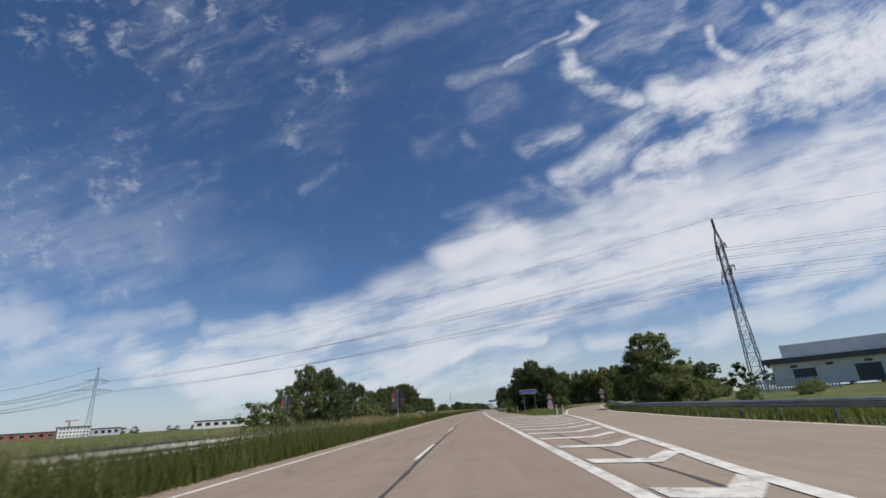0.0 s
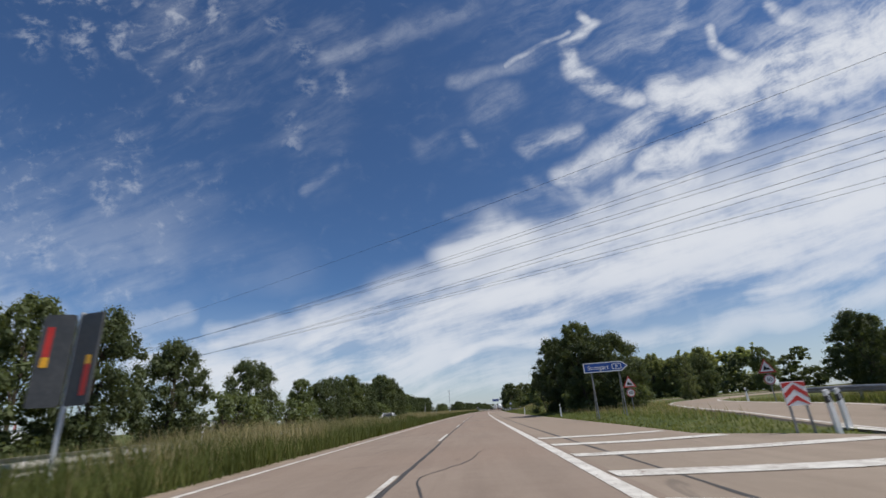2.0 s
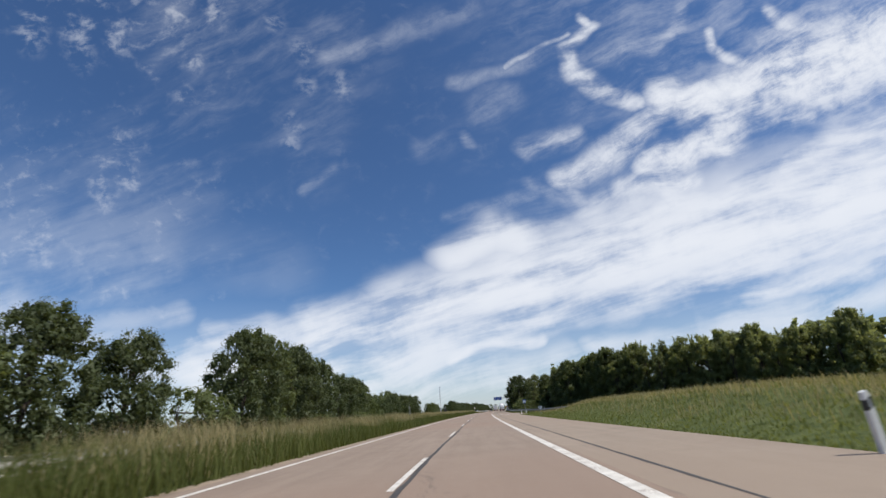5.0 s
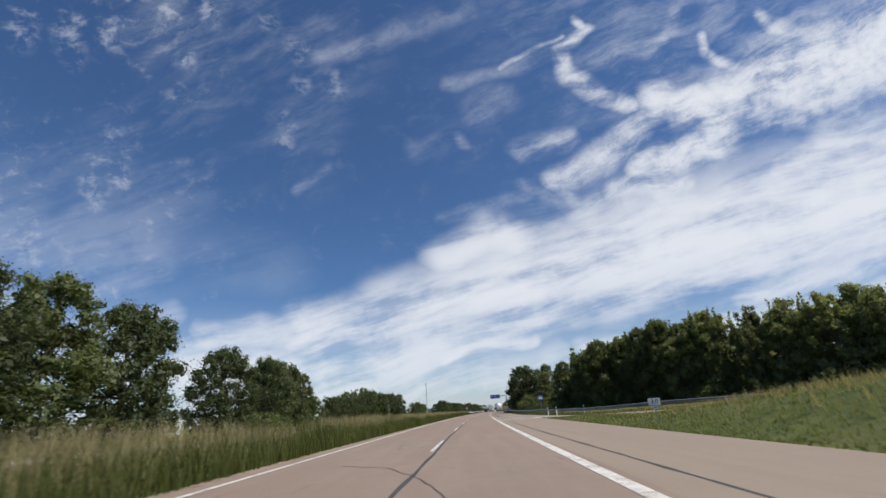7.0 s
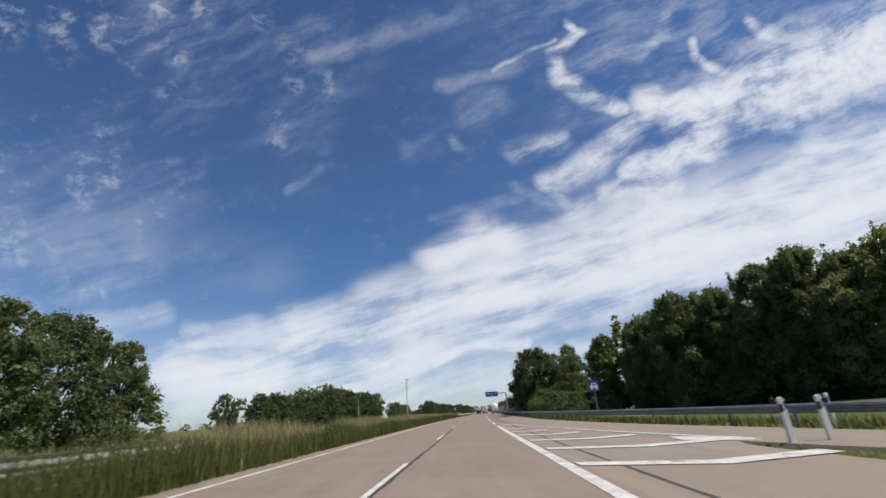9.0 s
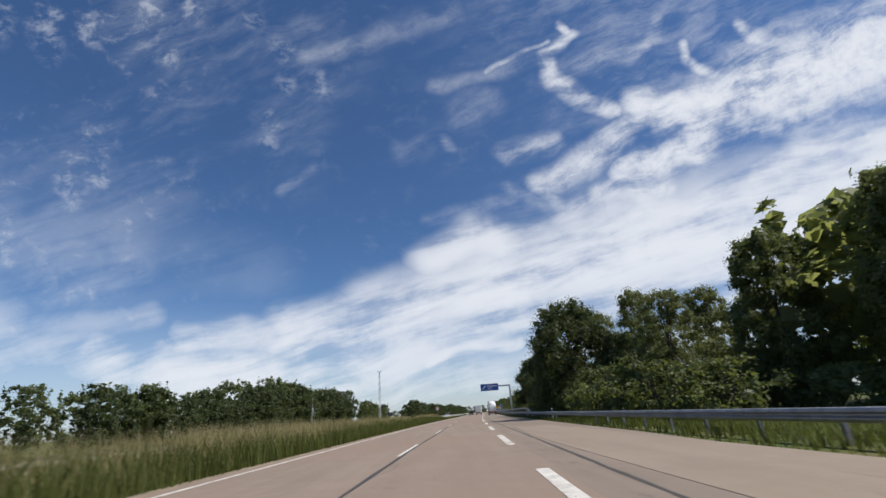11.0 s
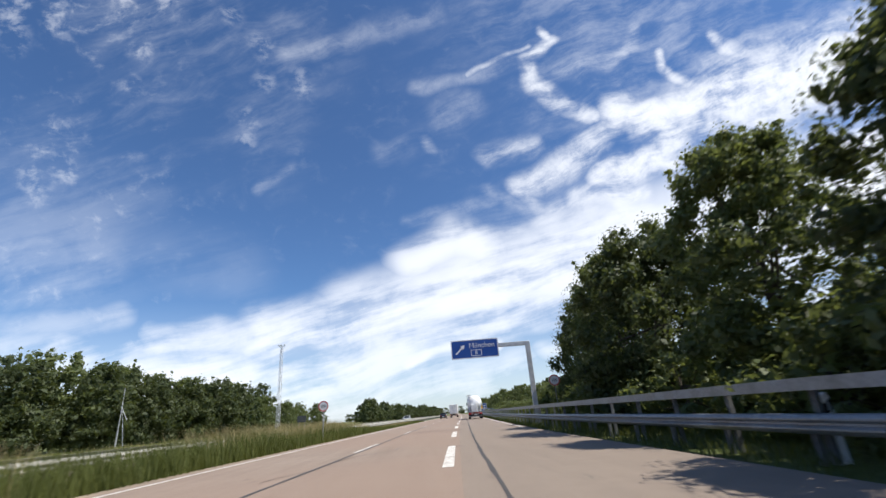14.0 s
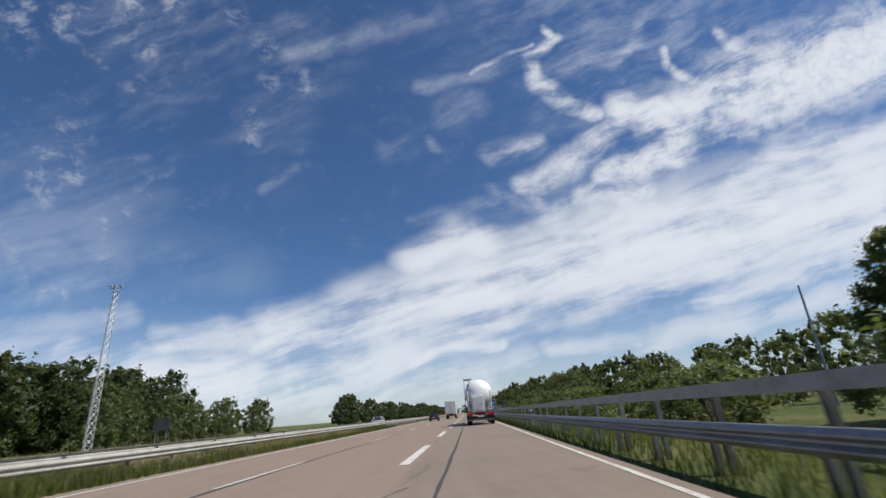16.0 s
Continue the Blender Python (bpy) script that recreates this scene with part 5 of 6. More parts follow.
def pylon(x, y, h, turn, arms, base=1.35, thick=1.0):
    root = thing("power_pylon", pose(x, y, ground_z(x, y) - 0.2, 0, 0, turn), "dark steel lattice power pylon with two cross arms", "power pylon", "power pylons")
    lv = [(h * k / 14, max(0.10, base * (1 - k / 14 * 0.98) ** 0.9)) for k in range(15)]
    lv = [(z, max(w, 0.42) if z < h * 0.86 else w) for z, w in lv]
    part("tower", lattice(bmesh.new(), lv, 4, 0.035 * thick, 0.075 * thick), STEEL_DARK, root)
    tips = []
    for z, half in arms:
        for s in (-1, 1):
            bm = bmesh.new()
            tip = Vector((s * half, 0, z))
            for sy in (-0.5, 0.5):
                add_tube(bm, (s * 0.5, sy, z + 0.05), tip, 0.05 * thick, 0.04 * thick, 4)
                add_tube(bm, (s * 0.4, sy, z + 0.95), tip, 0.04 * thick, 0.04 * thick, 4)
                for f in (0.25, 0.5, 0.75):
                    a = Vector((s * 0.5, sy, z + 0.05)).lerp(tip, f)
                    b = Vector((s * 0.4, sy, z + 0.95)).lerp(tip, f)
                    add_tube(bm, a, b, 0.025 * thick, 0.025 * thick, 3)
            part("cross_arm", bm, STEEL_DARK, root)
            for f in ((1.0, 0.55) if half > 3 else (1.0,)):
                p = Vector((s * half * f, 0, z))
                part("insulator", tube(p, p - Vector((0, 0, 0.9)), 0.07 * thick, 0.07 * thick, 6), BLACK, root)
                tips.append(p - Vector((0, 0, 0.9)))
    tips.append(Vector((0, 0, h)))
    return root, [root.matrix_world @ t for t in tips]


NEAR_PYLON, near_tips = pylon(43.4, 61.5, 28.4, -108, ((22.9, 3.6), (18.9, 4.8)), 0.95)
FAR_PYLON, far_tips = pylon(-176, 181, 31.0, 40, ((25.0, 4.6), (20.5, 6.3)), 1.15, 1.5)
PYLON_3, third_tips = pylon(-345, 236, 31.0, 40, ((25.0, 4.6), (20.5, 6.3)), 1.15, 2.2)
EAST_TIPS = [t + Vector((190, -70, 3)) for t in near_tips]


def cable_run(a, b, sag, r):
    bm = bmesh.new()
    n = 26
    pts = []
    for i in range(n + 1):
        t = i / n
        p = a.lerp(b, t)
        p.z -= 4 * sag * t * (1 - t)
        pts.append(p)
    way = (b - a).normalized()
    side = way.cross(Vector((0, 0, 1))).normalized()
    rings = [[bm.verts.new(p + side * (r * math.cos(k * 1.2566)) + Vector((0, 0, r * math.sin(k * 1.2566)))) for k in range(5)] for p in pts]
    for u, v in zip(rings, rings[1:]):
        for k in range(5):
            bm.faces.new((u[k], u[(k + 1) % 5], v[(k + 1) % 5], v[k]))
    return bm


power_line = thing("power_cables", pose(0, 0, 0), "thin dark overhead cables strung between pylons", "power cable")
for a, b, c, d in zip(near_tips, far_tips, third_tips, EAST_TIPS):
    part("cable", cable_run(a, b, 3.0, 0.02), BLACK, power_line)
    part("cable", cable_run(b, c, 4.5, 0.07), BLACK, power_line)
    part("cable", cable_run(a, d, 3.0, 0.022), BLACK, power_line)


def light_mast():
    x, y, h = -14.0, 309.5, 14.6
    root = thing("lattice_mast", pose(x, y, ground_z(x, y)), "slim pale steel lattice mast with lamps on top", "mast")
    part("tower", lattice(bmesh.new(), [(0.72 * k, 0.28 - 0.005 * k) for k in range(21)], 3, 0.016, 0.032), STEEL_PALE, root)
    part("head_bar", box(1.1, 0.08, 0.08, 0, 0, h - 0.1, 0.01), STEEL_PALE, root)
    for s in (-0.48, -0.1, 0.48):
        part("lamp", moved(box(0.26, 0.22, 0.18, 0, 0, 0, 0.03), pose(s, -0.06, h + 0.10, 20, 0, 0)), STEEL_PALE, root)
    return root


light_mast()


def tripod_mast(x, y, h):
    root = thing("measuring_mast", pose(x, y, ground_z(x, y)), "grey steel measuring mast with slanting stay", "mast")
    part("pole", tube((0, 0, 0), (0, 0, h), 0.06, 0.04), STEEL_PALE, root)
    part("stay", tube((0.9, 0, 0), (0, 0, h * 0.75), 0.03), STEEL_PALE, root)
    part("stay", tube((-0.5, 0.6, 0), (0, 0, h * 0.75), 0.03), STEEL_PALE, root)
    part("cross_bar", tube((-0.1, 0, h * 0.7), (0.9, 0, h * 0.45), 0.03), STEEL_PALE, root)
    return root


tripod_mast(-29.4, 295, 7.4)


def lamp_pole(x, y, h):
    root = thing("street_pole", pose(x, y, ground_z(x, y), 0, 1.5, 0), "tall thin grey pole with a small box", "pole")
    part("pole", tube((0, 0, -0.2), (0, 0, h), 0.08, 0.05), STEEL, root)
    part("box", box(0.2, 0.16, 0.3, 0, -0.1, h * 0.62, 0.02), STEEL_PALE, root)
    return root


lamp_pole(35.4, 293.5, 6.2)


# ---------------------------------------------------------------- buildings
def window_row(parent, x0, x1, n, y, z, w, h, mat=GLASS_DARK):
    for i in range(n):
        x = x0 + (x1 - x0) * (i + 0.5) / n
        win = part("window", moved(border([(-w / 2, -h / 2), (w / 2, -h / 2), (w / 2, h / 2), (-w / 2, h / 2)], [(-w / 2 + 0.08, -h / 2 + 0.08), (w / 2 - 0.08, -h / 2 + 0.08), (w / 2 - 0.08, h / 2 - 0.08), (-w / 2 + 0.08, h / 2 - 0.08)], 0.05, 0), pose(x, y, z)), STEEL_PALE, parent)
        part("pane", box(w - 0.16, 0.03, h - 0.16, x, y - 0.012, z), mat, win)


def warehouse():
    root = thing("warehouse", pose(84, 88, ground_z(84, 88) + 0.5, 0, 0, -44), "long pale warehouse with dark flat roof and grey upper hall", "building")
    part("wall", box(60, 26, 5.0, 14, 13, 2.5), FACADE_LIGHT, root, "pale rendered wall")
    part("roof", box(63, 29, 1.0, 14, 13, 5.5, 0.05), ROOF_DARK, root, "dark projecting flat roof")
    part("roof_edge", box(63.3, 29.3, 0.16, 14, 13, 6.1, 0.02), STEEL_PALE, root)
    part("upper_hall", box(21, 14, 3.6, -4.5, 16, 7.9, 0.05), FACADE, root, "grey sheet metal hall on the roof")
    part("plant_box", box(5, 4, 2.2, 7, 9.0, 7.2, 0.05), FACADE, root)
    part("rail_box", box(3.2, 2.6, 1.2, 11.5, 8, 6.7, 0.05), STEEL_PALE, root)
    for i in range(5):
        part("gate", box(4.2, 0.16, 3.4, -10 + 11 * i, -0.06, 1.8, 0.02), ROOF_DARK, root, "dark roller gate")
    for i in range(20):
        part("cladding_rib", box(0.10, 0.08, 3.5, -14.5 + 1.05 * i, 8.97, 7.9), FACADE, root)
    window_row(root, -15, 44, 9, -0.03, 4.1, 1.4, 0.7)
    return root


warehouse()


def fence_panels(x, y):
    root = thing("fence", pose(x, y, ground_z(x, y), 0, 0, -30), "pale metal slat fence by the warehouse", "fence")
    me = None
    for i in range(26):
        if me is None:
            s = part("slat", box(0.22, 0.03, 1.7), STEEL_PALE, root)
            me = s.data
        else:
            s = new("slat", me)
            s.parent = root
        s.matrix_local = pose(i * 0.36, 0, 0.95)
    for z in (0.4, 1.5):
        part("rail", box(9.4, 0.04, 0.08, 4.6, 0.04, z), STEEL_PALE, root)
    return root


fence_panels(42, 60)


def block(x, y, w, d, h, mat, label, rows, cols, turn=0.0, roof=ROOF_DARK):
    root = thing("industrial_building", pose(x, y, ground_z(x, y) - 0.3, 0, 0, turn), label, "building", "distant industrial buildings")
    part("wall", box(w, d, h, 0, 0, h / 2), mat, root)
    part("roof", box(w + 0.6, d + 0.6, 0.5, 0, 0, h + 0.25, 0.05), roof, root)
    for r in range(rows):
        window_row(root, -w / 2 + 0.6, w / 2 - 0.6, cols, -d / 2 - 0.02, h * (r + 0.6) / rows, w / cols * 0.55, h / rows * 0.42)
    return root


block(-260, 258, 17, 10, 6.6, FACADE_LIGHT, "distant white factory building with rows of windows", 3, 9, 48)
block(-238, 258, 15, 9, 4.4, FACADE, "distant grey blue industrial hall", 1, 4, 44)
block(-292, 258, 30, 12, 4.6, BRICK, "distant low red brick hall", 1, 6, 50)
block(-159, 258, 34, 12, 4.6, FACADE_LIGHT, "low white hall with a dark roof beyond the meadow", 1, 7, 30)
block(-60, 200, 9, 8, 4.2, FACADE_LIGHT, "small white house between the trees", 1, 3, 20)


def crane(x, y):
    root = thing("tower_crane", pose(x, y, ground_z(x, y), 0, 0, 30), "distant red tower crane above a factory", "crane")
    part("tower", lattice(bmesh.new(), [(1.2 * k, 0.4) for k in range(10)], 4, 0.05, 0.08), SIGN_RED, root)
    part("jib", box(7, 0.4, 0.4, 1.6, 0, 10.9, 0.05), SIGN_RED, root)
    part("counterweight", box(0.9, 0.7, 0.9, -1.7, 0, 10.5, 0.05), ROOF_DARK, root)
    part("cab", box(0.8, 0.8, 1.0, 0.7, 0, 9.9, 0.08), SIGN_WHITE, root)
    return root


crane(-272, 266)


# ---------------------------------------------------------------- vehicles
def wheel(parent, x, y, z, r, w):
    ty = bmesh.new()
    bmesh.ops.create_cone(ty, cap_ends=True, segments=24, radius1=r, radius2=r, depth=w, matrix=pose(x, y, z, 0, 90, 0))
    bmesh.ops.bevel(ty, geom=[e for e in ty.edges if e.calc_face_angle(0) > 1.0], offset=r * 0.08, segments=2, affect="EDGES")
    tyre = part("tyre", ty, RUBBER, parent)
    rm = bmesh.new()
    bmesh.ops.create_cone(rm, cap_ends=True, segments=18, radius1=r * 0.6, radius2=r * 0.55, depth=w * 1.04, matrix=pose(x, y, z, 0, 90, 0))
    rim = part("rim", rm, STEEL_PALE, tyre)
    return tyre


def silo_truck(x, y, turn):
    """Semi-trailer with a white domed pressure tank, seen from behind."""
    root = thing("silo_truck", pose(x, y, 0, 0, 0, turn), "white silo lorry with a domed tank and red rear bumper", "truck")
    bm = bmesh.new()
    prof = [(0.0, 0.0), (0.10, 0.55), (0.35, 0.92), (0.75, 1.16), (1.3, 1.27), (6.8, 1.27), (8.2, 1.1), (8.7, 0.7), (8.9, 0.0)]
    rows = [[bm.verts.new((r * math.cos(2 * math.pi * k / 28), yy, 2.62 + r * math.sin(2 * math.pi * k / 28))) for k in range(28)] if r > 0 else [bm.verts.new((0, yy, 2.62))] for yy, r in prof]
    for a, b in zip(rows, rows[1:]):
        for k in range(28):
            j = (k + 1) % 28
            q = ([a[0]] if len(a) == 1 else [a[k], a[j]]) + ([b[0]] if len(b) == 1 else [b[j], b[k]])
            bm.faces.new(q)
    bmesh.ops.recalc_face_normals(bm, faces=bm.faces)
    part("tank", bm, WHITE_TANK, root, "white domed pressure tank", True)
    part("hopper", moved(plate([(-0.8, 0.9), (0.8, 0.9), (1.1, 2.3), (-1.1, 2.3)], 5.5), pose(0, 4.2, 0)), WHITE_TANK, root)
    part("rear_cabinet", box(1.15, 0.5, 1.35, -0.15, -0.12, 1.75, 0.04), TRUCK_WHITE, root, "white equipment cabinet")
    cab = part("cabinet_door", box(0.9, 0.04, 1.05, -0.15, -0.39, 1.75, 0.015), TRUCK_WHITE, root)
    part("cabinet_handle", box(0.10, 0.03, 0.05, 0.2, -0.42, 1.75), STEEL, cab)
    for s in (-1, 1):
        part("upright", box(0.10, 0.12, 1.7, s * 1.0, -0.1, 2.0, 0.02), TRUCK_WHITE, root)
        part("mudguard", moved(box(0.62, 3.9, 0.08, s * 0.92, 2.4, 1.14, 0.03), pose(0, 0, 0)), BLACK, root)
        part("tail_lamp", box(0.46, 0.05, 0.16, s * 0.92, -0.33, 0.86, 0.02), LAMP_RED, root, "red tail lamp")
        part("hose_tray", box(0.26, 3.2, 0.26, s * 1.12, 2.4, 1.45, 0.05), STEEL, root)
    part("ladder", moved(add_box(add_box(bmesh.new(), 0.05, 0.05, 2.4, pose(-0.2, 0, 0)), 0.05, 0.05, 2.4, pose(0.2, 0, 0)), pose(-1.05, 0.5, 2.7)), STEEL_PALE, root)
    part("platform", box(0.7, 1.6, 0.08, -0.9, 1.0, 3.9, 0.01), STEEL_PALE, root)
    part("bumper", box(2.46, 0.16, 0.26, 0, -0.22, 0.62, 0.03), BLACK, root)
    part("bumper_stripe", box(2.3, 0.02, 0.09, 0, -0.312, 0.98, 0.005), SIGN_RED, root, "red reflective stripe")
    part("number_plate", box(0.52, 0.02, 0.11, 0, -0.31, 0.70, 0.005), SIGN_WHITE, root)
    part("chassis", box(0.9, 9.0, 0.24, 0, 4.4, 0.95, 0.03), BLACK, root)
    part("underride_bar", box(2.3, 0.08, 0.12, 0, -0.2, 0.42, 0.02), STEEL, root)
    for yy in (1.1, 2.4, 3.7, 8.6, 11.6):
        for s in (-1, 1):
            wheel(root, s * 1.02, yy, 0.52, 0.52, 0.40)
    part("cab", box(2.48, 2.2, 2.9, 0, 11.2, 2.2, 0.14), TRUCK_WHITE, root, "white driver's cab")
    part("cab_roof_fairing", box(2.3, 1.6, 0.5, 0, 11.0, 3.85, 0.16), TRUCK_WHITE, root)
    for s in (-1, 1):
        part("mirror", box(0.16, 0.12, 0.55, s * 1.42, 12.0, 2.6, 0.04), BLACK, root)
    return root


silo_truck(19.4, 309.4, -5.5)


def box_truck(x, y, turn):
    root = thing("box_lorry", pose(x, y, 0, 0, 0, turn), "white box lorry with double rear doors", "truck")
    part("cargo_box", box(2.5, 7.4, 2.7, 0, 3.7, 2.45, 0.05), TRUCK_WHITE, root)
    for s in (-1, 1):
        d = part("rear_door", box(1.18, 0.05, 2.5, s * 0.6, -0.03, 2.45, 0.02), TRUCK_WHITE, root)
        part("door_bar", tube((s * 0.25, -0.08, 1.3), (s * 0.25, -0.08, 3.6), 0.02), STEEL, d)
        part("tail_lamp", box(0.34, 0.05, 0.14, s * 0.95, -0.05, 0.85, 0.02), LAMP_RED, root, "red tail lamp")
    part("bumper", box(2.3, 0.12, 0.16, 0, 0, 0.6, 0.03), BLACK, root)
    part("chassis", box(0.9, 8.4, 0.25, 0, 4.6, 0.9, 0.03), BLACK, root)
    part("cab", box(2.3, 1.9, 2.3, 0, 8.6, 1.75, 0.14), TRUCK_WHITE, root)
    part("windscreen", box(2.0, 0.04, 0.85, 0, 9.56, 2.2, 0.02), GLASS_DARK, root)
    for yy in (1.9, 8.3):
        for s in (-1, 1):
            wheel(root, s * 1.0, yy, 0.48, 0.48, 0.34)
    return root


box_truck(mid_line(366) + 1.4, 366, -5.5)


def car(x, y, turn, paint, label):
    """A hatchback: lofted body, glasshouse, lamps and wheels."""
    root = thing("car", pose(x, y, 0, 0, 0, turn), label, "car")
    bm = bmesh.new()
    secs = [(-2.05, 0.70, 0.40, 0.86), (-1.95, 0.84, 0.30, 0.98), (-1.2, 0.88, 0.24, 0.97), (0.9, 0.88, 0.24, 0.93), (1.75, 0.82, 0.28, 0.80), (2.08, 0.62, 0.40, 0.64)]
    rows = []
    for yy, w, z0, z1 in secs:
        rows.append([bm.verts.new(p) for p in ((-w * 0.92, yy, z0), (w * 0.92, yy, z0), (w, yy, (z0 + z1) / 2), (w * 0.93, yy, z1), (-w * 0.93, yy, z1), (-w, yy, (z0 + z1) / 2))])
    for a, b in zip(rows, rows[1:]):
        for k in range(6):
            bm.faces.new((a[k], a[(k + 1) % 6], b[(k + 1) % 6], b[k]))
    bm.faces.new(rows[0])
    bm.faces.new(rows[-1])
    bmesh.ops.recalc_face_normals(bm, faces=bm.faces)
    bmesh.ops.bevel(bm, geom=list(bm.edges), offset=0.05, segments=2, affect="EDGES")
    part("body", bm, paint, root, "", True)
    bm = bmesh.new()
    lo = [(-0.80, -1.88, 0.95), (0.80, -1.88, 0.95), (0.80, 0.95, 0.92), (-0.80, 0.95, 0.92)]
    hi = [(-0.60, -1.35, 1.44), (0.60, -1.35, 1.44), (0.60, 0.10, 1.46), (-0.60, 0.10, 1.46)]
    a, b = [bm.verts.new(p) for p in lo], [bm.verts.new(p) for p in hi]
    for k in range(4):
        bm.faces.new((a[k], a[(k + 1) % 4], b[(k + 1) % 4], b[k]))
    bm.faces.new(b)
    bmesh.ops.bevel(bm, geom=list(bm.edges), offset=0.05, segments=2, affect="EDGES")
    part("glasshouse", bm, GLASS_DARK, root, "dark tinted windows", True)
    part("roof", box(1.14, 1.42, 0.06, 0, -0.62, 1.475, 0.025), paint, root)
    for s in (-1, 1):
        for y0, z0, y1, z1 in ((0.92, 0.95, 0.08, 1.47), (-0.45, 0.95, -0.5, 1.47), (-1.86, 0.97, -1.33, 1.46)):
            part("pillar", tube((s * 0.79, y0, z0), (s * 0.60, y1, z1), 0.045, 0.04, 6), paint, root)
        part("tail_lamp", box(0.30, 0.06, 0.15, s * 0.66, -2.02, 0.80, 0.03), LAMP_RED, root, "red tail lamp")
        part("mirror", box(0.16, 0.12, 0.12, s * 0.98, 0.55, 1.0, 0.03), paint, root)
    part("number_plate", box(0.52, 0.02, 0.11, 0, -2.085, 0.62, 0.003), SIGN_WHITE, root)
    part("bumper", box(1.5, 0.14, 0.20, 0, -2.02, 0.42, 0.05), BLACK, root)
    for yy in (-1.3, 1.3):
        for s in (-1, 1):
            wheel(root, s * 0.78, yy, 0.31, 0.31, 0.20)
    return root


car(mid_line(352) - 1.2, 352, -5.5, CAR_DARK, "dark hatchback driving in the outer lane")
car(left_line(344) - 6.4, 344, 175, CAR_SILVER, "pale silver car on the opposite carriageway")
car(left_line(88) - 6.5, 88, 181, WHITE_TANK, "white car on the opposite carriageway")


# ---------------------------------------------------------------- grass
RAMPS = np.array([p for p in EXIT + ENTRY])


def on_ramp(x, y, margin):
    bad = np.zeros(len(x), bool)
    for px, py, w in RAMPS:
        bad |= (x - px) ** 2 + (y - py) ** 2 < (w + margin) ** 2
    return bad


LANE_Y = np.linspace(-300, 1300, 3201)
LANE_X = np.array([lane_line(v) for v in LANE_Y])
LEFT_X = np.array([left_line(v) for v in LANE_Y])
EDGE_X = np.array([right_edge(v) for v in LANE_Y])


def ground_many(x, y):
    return np.array([ground_z(a, b) for a, b in zip(x, y)])


def blades(name, x, y, h, width, lean, mat, label, rng):
    """Bent blades of grass as one sheet of loose geometry."""
    n = len(x)
    z = ground_many(x, y) - 0.06
    y = y * STATION
    a = rng.uniform(0, 2 * math.pi, n)
    ux, uy = np.cos(a), np.sin(a)
    la = rng.uniform(0, 2 * math.pi, n)
    lx, ly = np.cos(la) * lean * h * rng.uniform(0.2, 1.0, n) - 0.10 * h, np.sin(la) * lean * h * rng.uniform(0.2, 1.0, n)
    w = width * rng.uniform(0.6, 1.4, n)
    p0 = np.stack([x - ux * w, y - uy * w, z], 1)
    p1 = np.stack([x + ux * w, y + uy * w, z], 1)
    p2 = np.stack([x + lx * 0.35 + ux * w * 0.7, y + ly * 0.35 + uy * w * 0.7, z + h * 0.6], 1)
    p3 = np.stack([x + lx * 0.35 - ux * w * 0.7, y + ly * 0.35 - uy * w * 0.7, z + h * 0.6], 1)
    p4 = np.stack([x + lx, y + ly, z + h], 1)
    v = np.stack([p0, p1, p2, p3, p4], 1).reshape(-1, 3)
    q = np.arange(n) * 5
    loops = np.stack([q, q + 1, q + 2, q + 3, q + 3, q + 2, q + 4], 1).ravel()
    starts = np.stack([np.arange(n) * 7, np.arange(n) * 7 + 4], 1).ravel()
    me = bpy.data.meshes.new(name)
    me.vertices.add(len(v))
    me.vertices.foreach_set("co", v.ravel())
    me.loops.add(len(loops))
    me.loops.foreach_set("vertex_index", loops)
    me.polygons.add(len(starts))
    me.polygons.foreach_set("loop_start", starts)
    me.update(calc_edges=True)
    me.validate()
    me.materials.append(mat)
    return tagged(new(name, me), label, "grass", kind="stuff")


def patchy(x, y, s, seed):
    return np.array([noise.noise((a * s + seed, b * s * 0.6, seed)) for a, b in zip(x, y)])


gr = np.random.default_rng(3)
# tall verge grass along the median
n = 105000
y = gr.uniform(-6, 330, n)
off = 0.75 + 3.4 * gr.uniform(0, 1, n) ** 1.2
x = np.interp(y, LANE_Y, LEFT_X) - off
fade = 1 - 0.62 * np.clip((y - 276) / 14, 0, 1)
pn = patchy(x, y, 0.35, 2.0)
h = (0.48 + 0.62 * np.clip(off / 2.0, 0, 1) + 0.24 * pn) * (0.90 + 0.10 * np.clip((y - 45) / 15, 0, 1)) * fade * gr.uniform(0.75, 1.12, n)
blades("tall_grass", x, y, np.clip(h, 0.12, 1.3), 0.013, 0.55, GRASS_GREEN, "tall green grass along the median", gr)
n = 74000
y = gr.uniform(-6, 320, n)
off = 1.5 + 2.7 * gr.uniform(0, 1, n)
x = np.interp(y, LANE_Y, LEFT_X) - off
pn = patchy(x, y, 0.22, 5.0)
keep = pn + gr.uniform(-0.25, 0.25, n) > -0.05
x, y, off, pn = x[keep], y[keep], off[keep], pn[keep]
fade = 1 - 0.6 * np.clip((y - 276) / 14, 0, 1)
blades("straw_grass", x, y, (1.08 + 0.22 * pn + 0.10 * np.clip(off, 0, 3)) * (0.90 + 0.10 * np.clip((y - 45) / 15, 0, 1)) * fade * gr.uniform(0.80, 1.12, len(x)), 0.009, 0.40, GRASS_STRAW, "pale dry grass stalks along the median", gr)
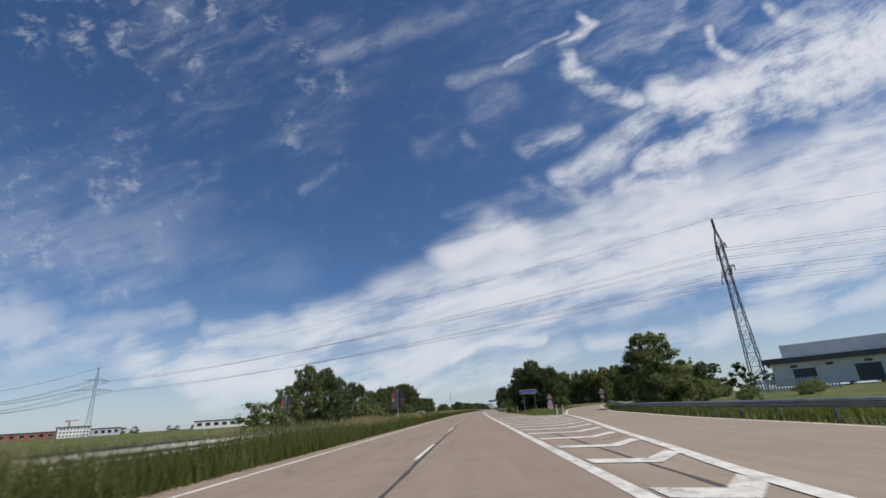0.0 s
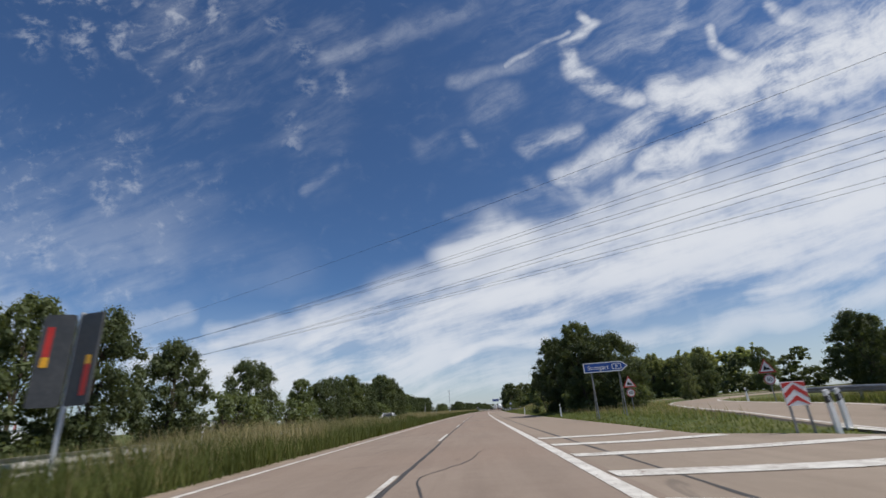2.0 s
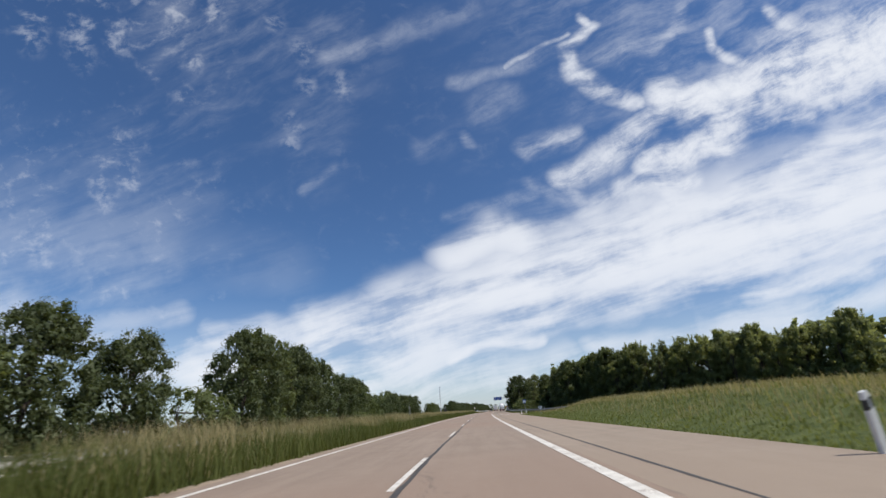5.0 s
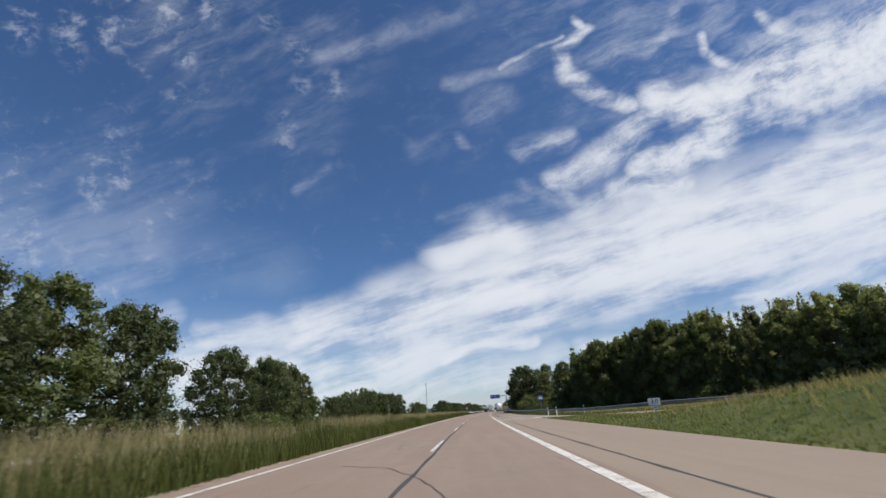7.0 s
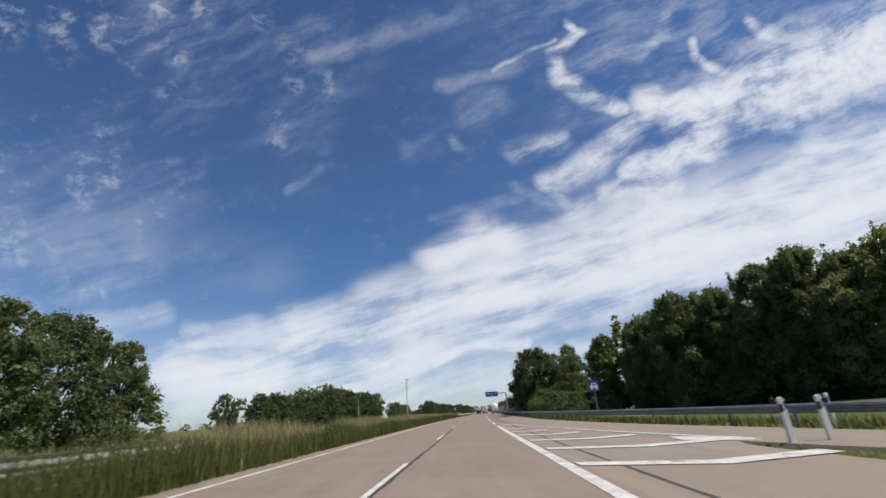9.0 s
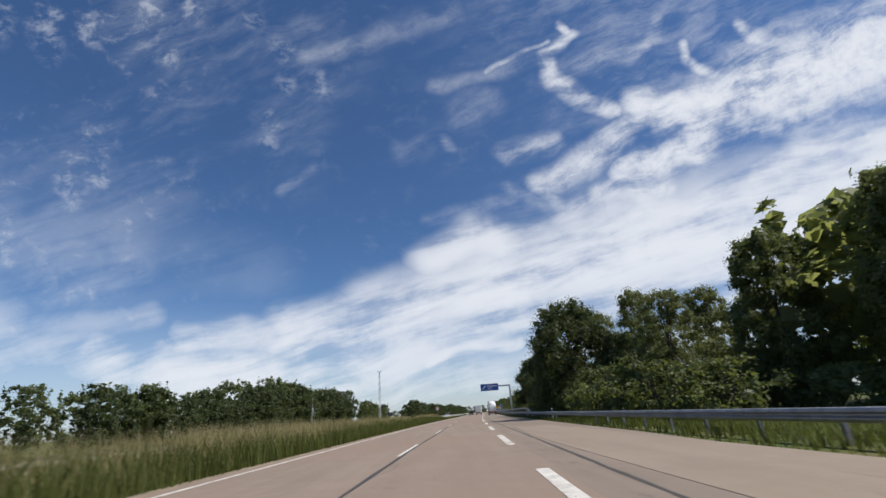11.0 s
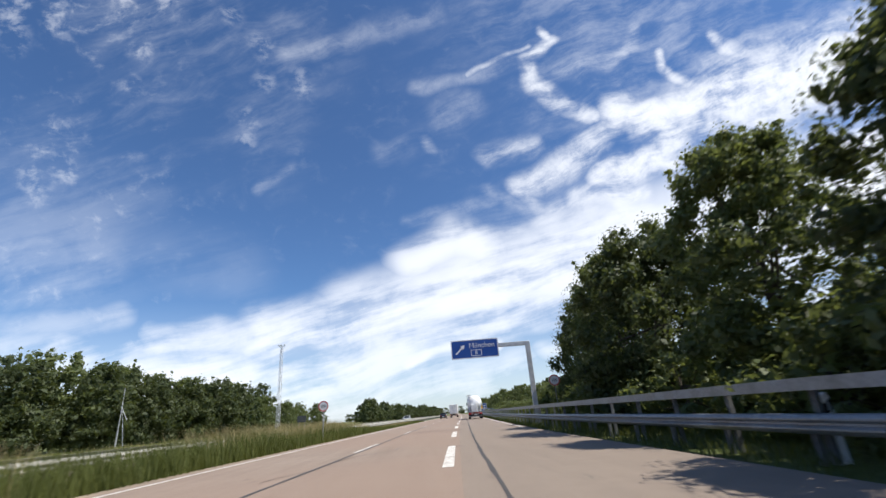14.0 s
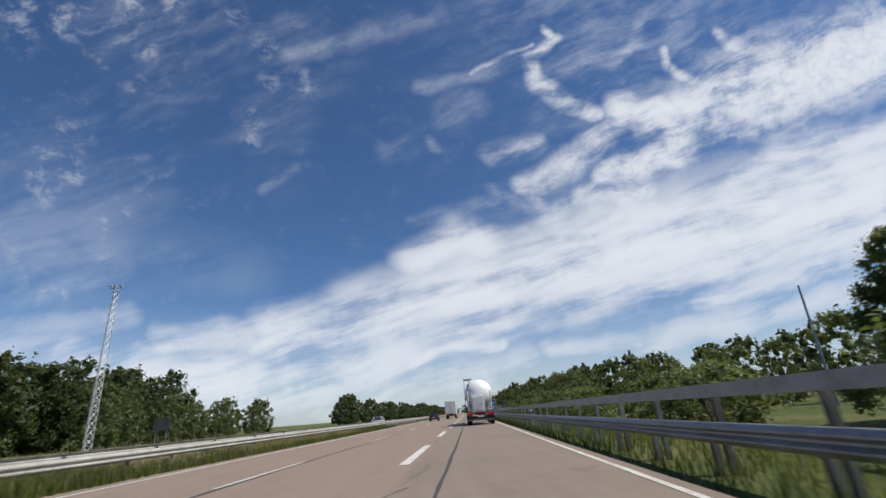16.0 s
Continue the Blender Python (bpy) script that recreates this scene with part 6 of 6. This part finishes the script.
# strip beyond the opposite carriageway
n = 26000
y = gr.uniform(0, 330, n)
x = np.interp(y, LANE_Y, LEFT_X) - gr.uniform(12.0, 17.5, n)
blades("tall_grass", x, y, gr.uniform(0.35, 0.85, n), 0.03, 0.35, GRASS_GREEN, "rough green grass beyond the opposite carriageway", gr)
n = 12000
y = gr.uniform(0, 330, n)
x = np.interp(y, LANE_Y, LEFT_X) - gr.uniform(12.0, 20, n)
blades("straw_grass", x, y, gr.uniform(0.5, 0.95, n), 0.024, 0.4, GRASS_STRAW, "dry straw coloured grass beyond the opposite carriageway", gr)
# mown grass on the right hand side and the island
n = 52000
y = gr.uniform(42, 168, n)
x = np.interp(y, LANE_Y, EDGE_X) + 0.05 + 16 * gr.uniform(0, 1, n) ** 1.6
keep = ~on_ramp(x, y, 0.25)
keep &= x > np.array([paved_edge(v) for v in y]) + 0.05
x, y = x[keep], y[keep]
d = x - np.interp(y, LANE_Y, EDGE_X)
blades("mown_grass", x, y, (0.07 + 0.13 * np.clip(d / 9, 0, 1)) * gr.uniform(0.6, 1.5, len(x)), 0.022, 0.5, GRASS_SHORT, "mown green roadside grass on a low bank", gr)
n = 9000
y = gr.uniform(50, 170, n)
x = np.interp(y, LANE_Y, EDGE_X) + 2 + 15 * gr.uniform(0, 1, n)
keep = ~on_ramp(x, y, 0.3)
x, y = x[keep], y[keep]
blades("straw_grass", x, y, gr.uniform(0.3, 0.6, len(x)), 0.012, 0.45, GRASS_STRAW, "dry grass stalks scattered over the bank", gr)
n = 7000
y = gr.uniform(92, 144, n)
x = np.interp(y, LANE_Y, EDGE_X) + 4.5 + 7 * gr.uniform(0, 1, n)
keep = ~on_ramp(x, y, 0.3)
x, y = x[keep], y[keep]
blades("straw_grass", x, y, gr.uniform(0.22, 0.45, len(x)), 0.012, 0.45, GRASS_STRAW, "dry grass along the crest of the bank", gr)
# verge below the right hand guard rail
n = 42000
y = gr.uniform(196, 352, n)
x = np.interp(y, LANE_Y, EDGE_X) + 0.15 + 6 * gr.uniform(0, 1, n) ** 1.2
x = np.where(y < 216, x + 1.3, x)
keep = ~on_ramp(x, y, 0.2)
x, y = x[keep], y[keep]
blades("verge_grass", x, y, gr.uniform(0.12, 0.38, len(x)), 0.011, 0.6, GRASS_GREEN, "green grass under the guard rail", gr)
n = 16000
y = gr.uniform(-20, 60, n)
side = np.array(ribbon_side(EXIT, 1, 0.0))
x = np.interp(y, side[:, 1], side[:, 0]) + 0.3 + 9 * gr.uniform(0, 1, n) ** 1.3
keep = ~on_ramp(x, y, 0.2)
x, y = x[keep], y[keep]
blades("verge_grass", x, y, gr.uniform(0.15, 0.45, len(x)), 0.02, 0.45, GRASS_GREEN, "green grass beside the exit ramp", gr)
# strip between the joining ramp and its guard rail
n = 9000
k = gr.integers(0, len(ENTRY) - 1, n)
u = gr.uniform(0, 1, n)
side = np.array(ribbon_side(ENTRY, 1, 0.0))
mid = np.array([(p[0], p[1]) for p in ENTRY])
out = side - mid
out /= np.linalg.norm(out, axis=1)[:, None]
p = side[k] * (1 - u)[:, None] + side[k + 1] * u[:, None] + out[k] * (0.1 + 3.2 * gr.uniform(0, 1, n))[:, None]
x, y = p[:, 0], p[:, 1]
keep = ~on_ramp(x, y, 0.1) & (x > np.interp(y, LANE_Y, EDGE_X) + 0.2)
x, y = x[keep], y[keep]
blades("verge_grass", x, y, gr.uniform(0.12, 0.40, len(x)), 0.026, 0.45, GRASS_GREEN, "green grass beside the joining ramp", gr)
